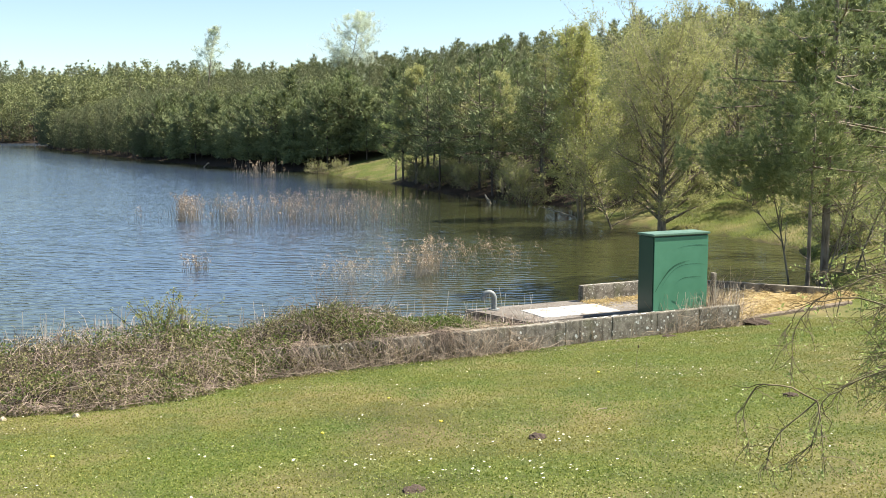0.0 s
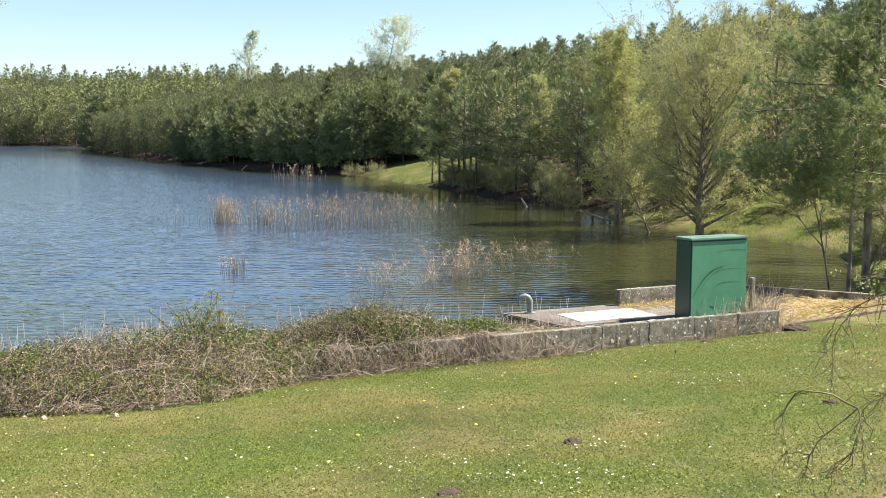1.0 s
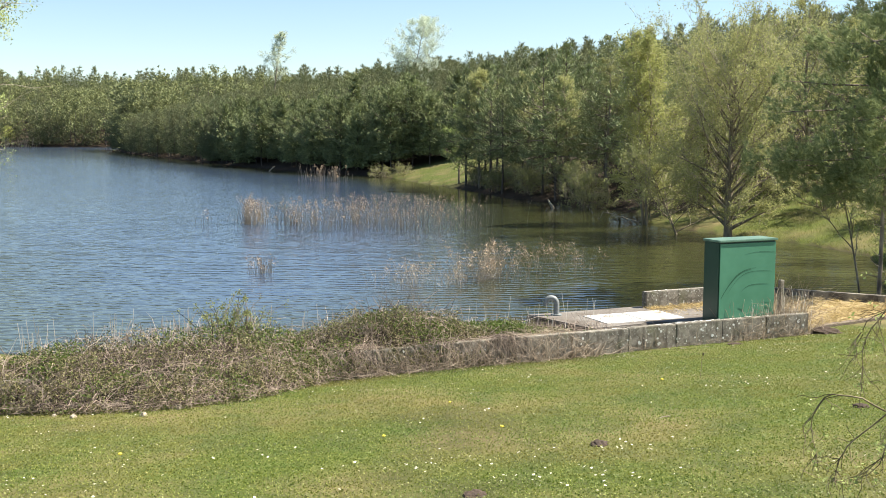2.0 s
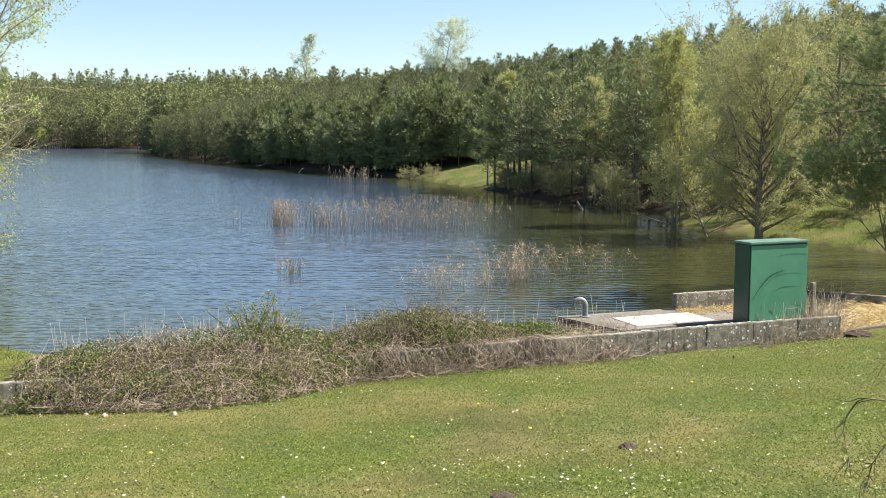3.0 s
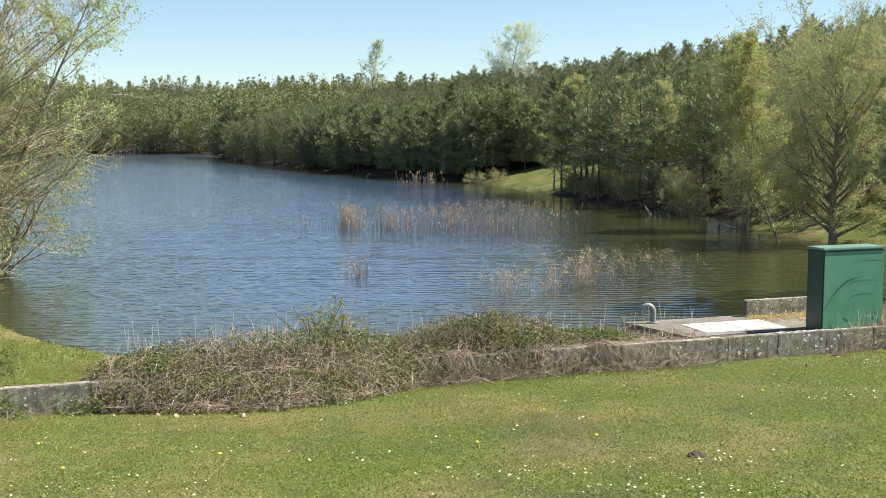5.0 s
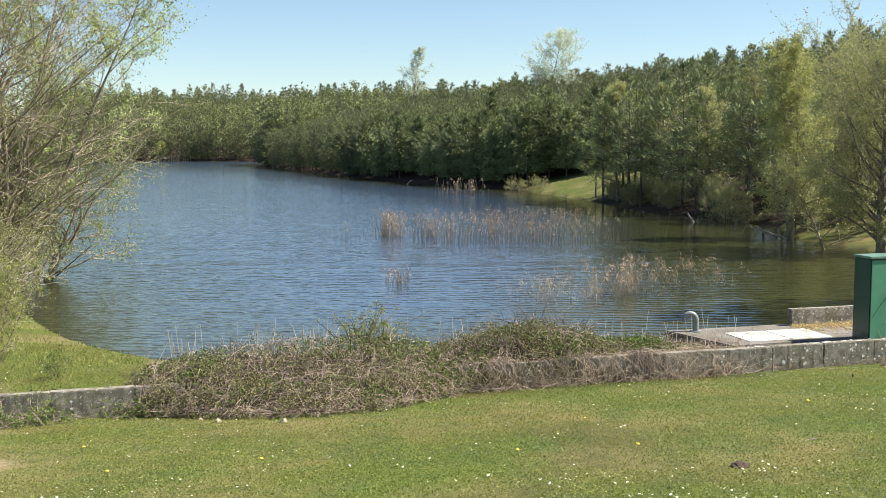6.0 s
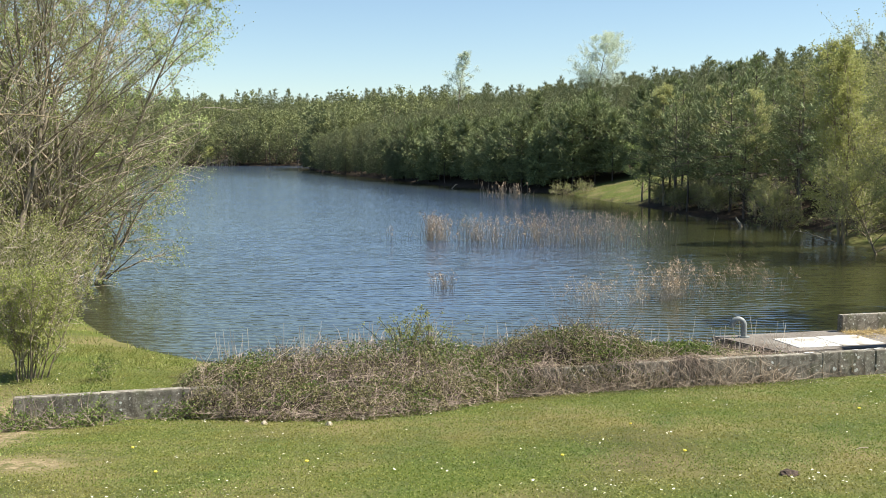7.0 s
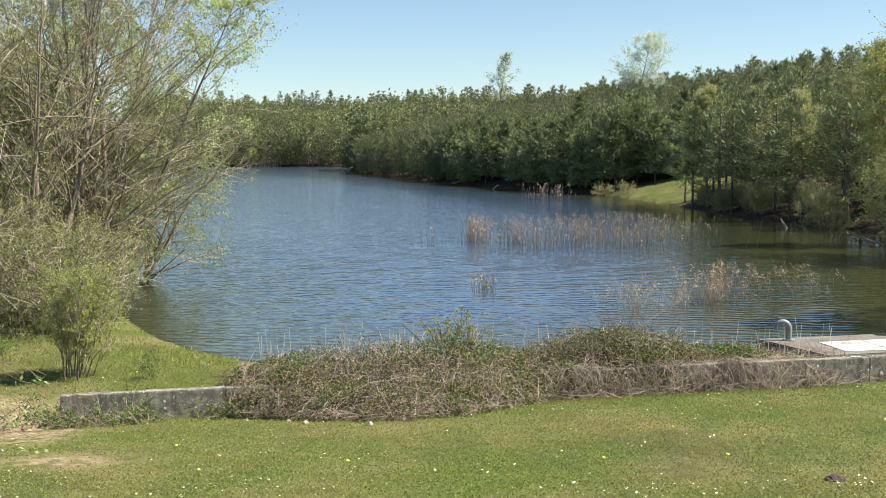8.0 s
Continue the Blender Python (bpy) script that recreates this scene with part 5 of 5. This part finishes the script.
def build_straw():
    """The straw-strewn yard between the wall's end and the edging beam."""
    def yard_level(q):
        return 0.25

    corners = [np.array(p) for p in ((5.1, 18.1), (4.9, 20.2), (5.4, 22.5), (8.1, 21.25), (8.75, 21.75), (8.7, 21.2), (8.2, 20.42), (5.75, 18.72))]
    poly = np.array(corners)
    c = poly.mean(0)
    s = Soup()
    n, rings = 56, 10
    edge = []
    for i in range(n):
        f = i / n * len(poly)
        k = int(f)
        edge.append(poly[k] + (poly[(k + 1) % len(poly)] - poly[k]) * (f - k))
    edge = np.array(edge)
    v = []
    for r in range(rings + 1):
        for p in edge:
            q = c + (p - c) * r / rings
            v.append((q[0], q[1], yard_level(q) + 0.025 * noise.noise(Vector((q[0] * 3, q[1] * 3, 0))) - (0.03 if r == rings else 0)))
    i = (np.arange(rings) * n)[:, None] + np.arange(n)[None]
    j = (np.arange(rings) * n)[:, None] + (np.arange(n)[None] + 1) % n
    s.add(v, np.stack([i, j, j + n, i + n], -1).reshape(-1, 4))
    yard = soup_part("straw_yard", s, [two_scale("trodden_straw", (0.24, 0.17, 0.08), (0.46, 0.36, 0.18), 40, 3, 0.95, stain=(0.30, 0.23, 0.11), bump=0.6)], smooth=True)
    tagged(yard, "dry trodden straw covering the small yard", "straw", kind="structure")
    rng = np.random.default_rng(131)
    w = rng.uniform(size=(9000, 1)) ** 0.5
    e = edge[rng.integers(0, n, 9000)]
    p = c + (e - c) * w * 0.98
    at = np.stack([p[:, 0], p[:, 1], 0.262 + rng.uniform(0, 0.02, len(p))], 1)
    st = Soup()
    st.leaves(at, rng.uniform(0.06, 0.2, len(p)), 0.008, np.tile([0, 0, 0.1], (len(p), 1)) + rng.normal(size=(len(p), 3)) * np.array([1, 1, 0.05]), rng=rng, spread=0.05)
    tagged(soup_part("loose_straw", st, [M_STRAW]), "loose yellow straw lying over the yard", "straw", kind="stuff")
    # straw and moss against the back wall, on the slab
    p = np.stack([rng.uniform(3.9, 5.6, 1800), 2.04 - rng.gamma(1.3, 0.16, 1800)], 1)
    st = Soup()
    st.leaves(np.concatenate([p, np.full((1800, 1), 0.508)], 1), rng.uniform(0.05, 0.15, 1800), 0.008, rng.normal(size=(1800, 3)) * np.array([1, 1, 0.25]) + np.array([0, 0, 0.15]), rng=rng, spread=0.05)
    ob = soup_part("loose_straw", st, [M_STRAW])
    ob.matrix_world = DAM
    tagged(ob, "loose straw heaped against the low back wall", "straw", kind="stuff")
    p0, p1 = Vector((5.5, 18.5, 0)), Vector((8.3, 20.38, 0))
    d = p1 - p0
    kerb = part("yard_edging", box_bm(0, d.length, 0.0, 0.12, -0.2, 0.272, 0.012), M_EDGING)
    kerb.matrix_world = Matrix.Translation(p0) @ Matrix.Rotation(math.atan2(d.y, d.x), 4, "Z")
    tagged(kerb, "low dark wooden edging between the lawn and straw", "kerb", kind="structure")


build_straw()


def mound(name, label, category, x, y, w, tall, mat, seed):
    rng = random.Random(seed)
    bm = bmesh.new()
    bmesh.ops.create_icosphere(bm, subdivisions=3, radius=1)
    for v in bm.verts:
        n = noise.noise(v.co * 2.3 + Vector((seed, 0, 0))) * 0.35 + noise.noise(v.co * 6 + Vector((0, seed, 0))) * 0.2
        v.co = Vector((v.co.x * w * (1 + n), v.co.y * w * 0.8 * (1 + n), max(-0.02, v.co.z * tall * (1 + n))))
    ob = part(name, bm, mat)
    ob.matrix_world = Matrix.Translation((x, y, float(height(x, y)))) @ Matrix.Rotation(rng.uniform(0, 6), 4, "Z")
    return tagged(ob, label, category)


mound("molehill", "small dark crumbly molehill on the lawn", "molehill", 0.80, 8.37, 0.10, 0.032, M_SOIL, 3)
mound("molehill", "flat brown molehill in the short grass", "molehill", -0.19, 6.73, 0.10, 0.02, M_SOIL, 4)
mound("molehill", "flat worn brown patch of soil", "molehill", *xy(4.0, -0.45), 0.14, 0.03, M_SOIL, 5)
mound("molehill", "small brown crumbly molehill near the thorn bush", "molehill", 3.41, 9.75, 0.09, 0.03, M_SOIL, 13)
# Dark mound stands in for the unlit hole beside the wall's end.
mound("soil_heap", "dark soil mound standing for the hole at the wall's end", "soil", *xy(6.25, -0.12), 0.3, 0.10, M_SOIL, 6)
mound("stone", "pale stone lying in front of the hedge", "stone", -4.17, 11.3, 0.05, 0.05, M_STONE, 7)
mound("stone", "pale stone lying in front of the hedge", "stone", -3.9, 11.75, 0.045, 0.06, M_STONE, 8)
mound("stone", "pale stone lying in front of the hedge", "stone", *xy(-6.3, -1.35), 0.045, 0.045, M_STONE, 9)
mound("stone", "pale stone lying in front of the hedge", "stone", *xy(-6.5, -1.0), 0.03, 0.03, M_STONE, 10)


def build_flowers():
    rng = np.random.default_rng(141)
    s = Soup()
    pts = []
    for _ in range(125):
        x, y = lawn_points(1, rng)
        n = rng.integers(3, 22)
        pts.append(np.stack([x + rng.normal(size=n) * 0.28, y + rng.normal(size=n) * 0.22], 1))
    for x, y, n in ((0.35, 7.05, 26), (0.75, 6.9, 20), (-0.75, 7.6, 18), (-0.2, 7.9, 14), (4.6, 16.2, 40), (3.9, 15.0, 25), (-3.6, 7.3, 25), (-4.6, 6.9, 30), (-6.2, 7.6, 25)):
        pts.append(np.stack([x + rng.normal(size=n) * 0.34, y + rng.normal(size=n) * 0.2], 1))
    x, y = lawn_points(650, rng)
    pts.append(np.stack([x, y], 1))
    p = np.concatenate(pts)
    a, b = ab(p[:, 0], p[:, 1])
    ok = (b < hedge_front(a) - 0.1) & (b < -0.15) | ((a < -7.6) & (b > 0.4) & (lake_distance(p[:, 0], p[:, 1]) > 0.3))
    p = p[ok]
    z = height(p[:, 0], p[:, 1]) + rng.uniform(0.025, 0.05, len(p))
    k = 8
    ang = np.arange(k) * 2 * np.pi / k
    for (x, y), zz in zip(p, z):
        r = rng.uniform(0.0065, 0.0115)
        tx, ty = rng.normal(size=2) * 0.3 + np.array([0.15, -0.25])
        cx, cy = r * np.cos(ang), r * np.sin(ang)
        v = np.stack([x + cx, y + cy, zz - cx * -tx - cy * -ty], 1)
        s.add(v, np.arange(k)[None])
        v = np.stack([x + cx * 0.35, y + cy * 0.35, zz + 0.003 - cx * -tx * 0.35 - cy * -ty * 0.35], 1)
        s.add(v, np.arange(k)[None], 1)
        stem = np.array([[x - 0.0015, y, zz - 0.05], [x + 0.0015, y, zz - 0.05], [x, y, zz - 0.001]])
        s.add(stem, [[0, 1, 2]], 2)
    tagged(soup_part("daisies", s, [M_FLOWER, M_YELLOW, M_GRASS]), "small white daisies scattered over the lawn", "daisies", kind="stuff")


build_flowers()


def build_dandelion(x, y, size=1.0):
    ob = empty("dandelion", Matrix.Translation((x, y, float(height(x, y)))))
    tagged(ob, "yellow dandelion flower in the short grass", "dandelion", "dandelions in the lawn")
    bm = bmesh.new()
    bmesh.ops.create_uvsphere(bm, u_segments=10, v_segments=6, radius=0.019 * size, matrix=Matrix.Translation((0, 0, 0.05)) @ Matrix.Diagonal((1, 1, 0.55, 1)))
    part("flower", bm, M_YELLOW, ob)
    bm = bmesh.new()
    bmesh.ops.create_cone(bm, segments=6, radius1=0.003, radius2=0.002, depth=0.055, matrix=Matrix.Translation((0, 0, 0.02)))
    part("stalk", bm, M_GRASS, ob)
    return ob


def plant_dandelions():
    rng = np.random.default_rng(151)
    spots = [(-0.02, 9.25), (-1.09, 8.96), (-3.4, 8.6), (1.9, 12.2), (-5.6, 9.3), (-4.6, 8.0), (-0.6, 11.0)]
    for x, y in spots:
        build_dandelion(x, y, rng.uniform(0.8, 1.1))


plant_dandelions()


# ---- thorn bushes that reach into view ----
def arch(p0, p1, p2, k):
    t = np.linspace(0, 1, k)[:, None]
    return (1 - t) ** 2 * np.array(p0) + 2 * t * (1 - t) * np.array(p1) + t * t * np.array(p2)


def build_thorn(label, foot, canes, seed, twigs=9, leaf_count=3, leaf=0.022):
    """A loose thorn bush: arching canes from one foot, side twigs, a few new leaves."""
    rng = np.random.default_rng(seed)
    ob = empty("thorn_bush", Matrix.Translation(foot))
    tagged(ob, label, "bush")
    small, green = Soup(), Soup()
    base = np.array(foot)
    at = []
    for *start, apex, tip, girth in canes:
        k = 14
        first = np.array(start[0]) - base if start else np.array((rng.normal() * 0.06, rng.normal() * 0.06, -0.1))
        line = arch(first, np.array(apex) - base, np.array(tip) - base, k)
        drift = np.cumsum(rng.normal(size=(k - 1, 3)) * 0.012 * min(1.0, np.linalg.norm(line[-1] - line[0])), 0)
        line[1:] += drift - drift[-1] * np.linspace(0.08, 1, k - 1)[:, None]
        s = Soup()
        s.tubes(line[None], np.linspace(girth * 0.5, 0.0016, k)[None], 5)
        soup_part("cane", s, [M_THORN], ob, smooth=True)
        tw, rad = [], []
        reach = np.linalg.norm(line[-1] - line[0])
        for _ in range(int(twigs * min(1.0, 0.25 + reach / 1.6))):
            i = rng.integers(4, k - 1)
            d = (line[i + 1] - line[i]) / np.linalg.norm(line[i + 1] - line[i])
            L = rng.uniform(0.06, 0.16) + 0.16 * min(reach, 1.2) * rng.uniform()
            t = wander(rng, line[i], d + rng.normal(size=3) * np.array([0.7, 0.4, 0.7]), L, 6, 0.3, -0.12)
            tw.append(t)
            rad.append(np.linspace(0.0026, 0.0012, 6))
            for _ in range(rng.integers(0, 3)):
                j = rng.integers(1, 5)
                t2 = wander(rng, t[j], t[j] - t[j - 1] + rng.normal(size=3) * 0.06, L * 0.45, 6, 0.25, -0.05)
                tw.append(t2)
                rad.append(np.linspace(0.002, 0.0011, 6))
                at += [t2[-1] + rng.normal(size=3) * 0.01 for _ in range(leaf_count)]
        small.tubes(tw, rad, 3)
    tagged(soup_part("twig", small, [M_THORN], ob), kind="stuff")
    if at:
        green.leaves(np.array(at), leaf, leaf * 0.6, rng=rng)
        tagged(soup_part("leaf", green, [M_BIRCH], ob, "tiny new green leaves"), kind="stuff")
    return ob


M_THORN = two_scale("thorn_bark", (0.07, 0.055, 0.033), (0.32, 0.255, 0.155), 9, 2, 0.85)


def build_thorns():
    f = (4.1, 5.9, float(height(4.1, 5.9)))
    rng = random.Random(163)
    tangle = [((3.2 + rng.uniform(-0.3, 0.3), 5.5, 2.9 + rng.uniform(-0.4, 0.7)), (2.36 + rng.uniform(-0.16, 0.2), 5.45 + rng.uniform(-0.3, 0.3), 2.55 + rng.uniform(-0.45, 0.5)), 0.009) for _ in range(62)]
    knot = (1.84, 4.9, 2.38)                                     # where a few side shoots fork
    build_thorn("loose thorny bush with long arching bare twigs", f, [
        ((2.66, 5.53, 2.81), (2.35, 5.68, 2.91), (2.09, 5.78, 2.90), 0.009), ((2.43, 5.33, 2.97), (2.04, 5.47, 2.88), (1.84, 5.49, 2.57), 0.010),
        ((3.4, 5.4, 3.5), (2.43, 5.33, 2.97), 0.014), ((2.48, 5.15, 2.73), (1.75, 5.49, 3.01), (1.88, 5.31, 2.32), 0.010),
        ((3.4, 5.3, 2.9), (2.48, 5.15, 2.73), 0.013), ((3.2, 4.9, 3.2), knot, 0.016), (knot, (1.43, 5.09, 2.60), (1.53, 4.92, 2.08), 0.010),
        (knot, (1.88, 4.84, 2.23), (1.69, 4.86, 2.05), 0.009), (knot, (1.56, 4.93, 2.15), (1.61, 4.87, 2.00), 0.008),
        ((2.34, 4.84, 2.56), (1.79, 5.07, 2.56), (1.89, 4.88, 2.0), 0.010), ((3.3, 5.0, 2.7), (2.34, 4.84, 2.56), 0.014)] + tangle, 161, 22, 5, 0.022)
    f = (-7.2, 6.4, float(height(-7.2, 6.4)))
    build_thorn("thorny bush with a long arching cane and young leaves", f, [
        ((-6.2, 5.6, 4.2), (-4.91, 5.67, 3.86), 0.016), ((-4.91, 5.67, 3.86), (-4.35, 6.09, 4.20), (-3.69, 6.53, 3.69), 0.013),
        ((-6.2, 6.0, 4.6), (-4.53, 5.98, 3.95), 0.009), ((-6.0, 5.9, 4.4), (-4.58, 5.93, 3.80), 0.009),
        ((-5.6, 5.2, 2.6), (-4.19, 4.72, 2.16), 0.011), ((-4.19, 4.72, 2.16), (-3.98, 4.91, 2.18), (-3.91, 5.01, 2.34), 0.007),
        ((-5.2, 5.0, 2.9), (-4.00, 4.97, 2.44), 0.009), ((-5.0, 5.0, 2.4), (-3.95, 5.0, 2.05), 0.008)], 162, 6, 5, 0.035)


build_thorns()


# ---- wood in the water ----
def build_snag(name, label, start, direction, length, girth, seed, twigs=5):
    rng = np.random.default_rng(seed)
    line = wander(rng, (0, 0, 0), direction, length, 8, 0.12)
    ob = empty(name, Matrix.Translation(start))
    s = Soup()
    s.tubes(line[None], np.linspace(girth, girth * 0.3, 8)[None], 6)
    soup_part("limb", s, [M_TWIG], ob, smooth=True)
    for _ in range(twigs):
        tw = wander(rng, line[rng.integers(3, 8)], np.array(direction) + rng.normal(size=3) * 0.8 - np.array([0, 0, 0.3]), length * rng.uniform(0.15, 0.45), 5, 0.2, -0.1)
        s = Soup()
        s.tubes(tw[None], np.linspace(girth * 0.35, girth * 0.12, 5)[None], 4)
        soup_part("twig", s, [M_TWIG], ob, smooth=True)
    return tagged(ob, label, "branch")


build_snag("dead_branch", "grey dead branch rising out of the water", (-16.25, 23.9, -0.05), (0.72, 0.42, 0.70), 1.4, 0.028, 171, 7)
build_snag("dead_branch", "pale fallen branch lying in the shallows", (5.6, 43.2, 0.05), (-0.9, 0.2, 0.25), 1.6, 0.05, 172, 4)
build_snag("dead_branch", "short broken stump sticking out of the water", (2.5, 52.4, -0.2), (-0.35, 0.0, 0.8), 0.75, 0.11, 173, 3)
build_snag("dead_branch", "thin pale stick lying in the grass", (-10.6, 13.0, 0.42), (-0.9, 0.3, 0.05), 1.1, 0.014, 174, 2)
build_snag("dead_branch", "thin pale stick lying beside the wall", (-8.4, 11.1, 0.30), (-0.9, -0.4, 0.0), 0.5, 0.010, 175, 0)
build_snag("dead_branch", "broken branch sticking out of the shallow water", (-24.5, 104.5, -0.1), (0.3, 0.0, 0.7), 0.9, 0.08, 176, 3)


def build_bank_grass():
    """Rough grass on the far side banks and on the little meadow."""
    rng = np.random.default_rng(181)
    s = Soup()
    for n, box, tall in ((120000, (8.5, 26, 20, 52), 0.09), (30000, (-14, 0, 70, 96), 0.08), (16000, (-22, -8, 12.5, 26), 0.10)):
        x, y = rng.uniform(box[0], box[1], n), rng.uniform(box[2], box[3], n)
        d = lake_distance(x, y)
        a, b = ab(x, y)
        ok = (d > 0.05) & (d < 14) & (b > 0.6) & ((y < 60) | (((x + 5.9) / 5.6) ** 2 + ((y - 83.5) / 10.0) ** 2 < 1))
        x, y = x[ok], y[ok]
        z = height(x, y)
        h = tall * rng.uniform(0.3, 1.2, len(x))
        at = np.stack([x, y, z - 0.02], 1)
        s.blades(at, at + np.stack([rng.normal(size=len(x)) * 0.6 * h, rng.normal(size=len(x)) * 0.6 * h, h], 1), tall * 0.22, rng=rng)
    tagged(soup_part("bank_grass", s, [M_ROUGH]), "rough tufted grass on the banks of the lake", "grass", kind="stuff")


build_bank_grass()


def build_clump(label, a_range, b_range, count, lift, seed):
    """A low clump of living bramble: thin canes and small leaves, in the wall's axes."""
    rng = np.random.default_rng(seed)
    ob = empty("bramble_clump", DAM)
    tagged(ob, label, "bramble")
    lines, at = [], []
    for _ in range(count):
        a, b = rng.uniform(*a_range), rng.uniform(*b_range)
        z = 0.22 + 0.136 * max(-b, 0)
        ln = wander(rng, (a, b, z), (rng.normal(), rng.normal() * 0.5, 0.9), rng.uniform(0.2, 0.55), 6, 0.25, -0.16)
        ln[:, 2] = np.clip(ln[:, 2], z + 0.01, z + lift)
        lines.append(ln)
        at.append(ln[rng.integers(1, 6, 14)] + rng.normal(size=(14, 3)) * 0.035)
    s = Soup()
    s.tubes(lines, np.tile(np.linspace(0.004, 0.0018, 6), (count, 1)), 3)
    tagged(soup_part("tangle", s, [M_STEM], ob), kind="stuff")
    g = Soup()
    at = np.concatenate(at)
    g.leaves(at, rng.uniform(0.025, 0.05, len(at)), 0.025, rng=rng)
    tagged(soup_part("foliage", g, [M_BRAMBLE_LEAF], ob), kind="stuff")


build_clump("low green bramble growing over the end of the wall", (-10.1, -8.2), (-0.5, 0.1), 230, 0.46, 191)
build_clump("small green weeds at the foot of the wall", (-7.7, -6.9), (-0.35, -0.05), 45, 0.25, 192)
build_clump("green leaves beside the slab's dark edge", (0.9, 1.6), (0.9, 1.9), 50, 0.55, 193)
mound("soil_heap", "bare sandy soil at the end of the wall", "soil", *xy(-10.0, -0.15), 0.55, 0.09, two_scale("sandy_soil", (0.22, 0.15, 0.09), (0.40, 0.30, 0.19), 18, 4, 0.95, bump=0.5), 12)


def build_seed_stalk(x, y):
    """A thin dry stalk with a dark seed head in the lawn."""
    ob = empty("seed_stalk", Matrix.Translation((x, y, float(height(x, y)))))
    tagged(ob, "thin dry stalk with a dark seed head", "plant")
    s = Soup()
    s.tubes(np.array([[[0, 0, -0.02], [0.01, 0, 0.1], [0.012, 0, 0.2], [0.03, 0, 0.29]]]), np.array([[0.003, 0.0028, 0.0024, 0.002]]), 5)
    soup_part("stalk", s, [M_STEM], ob)
    bm = bmesh.new()
    bmesh.ops.create_icosphere(bm, subdivisions=1, radius=0.012, matrix=Matrix.Translation((0.03, 0, 0.3)) @ Matrix.Diagonal((1, 1, 1.8, 1)))
    part("seed_head", bm, M_SOIL, ob)


build_seed_stalk(2.43, 12.6)
build_snag("dead_branch", "thin broken stick lying by the wall's foot", (*xy(3.0, -0.35), 0.285), (0.9, 0.3, 0.0), 0.5, 0.012, 177, 3)
build_snag("dead_branch", "thin pale stick lying on the lawn", (1.6, 9.7, float(height(1.6, 9.7)) + 0.015), (-0.9, -0.15, 0.02), 0.28, 0.006, 178, 0)
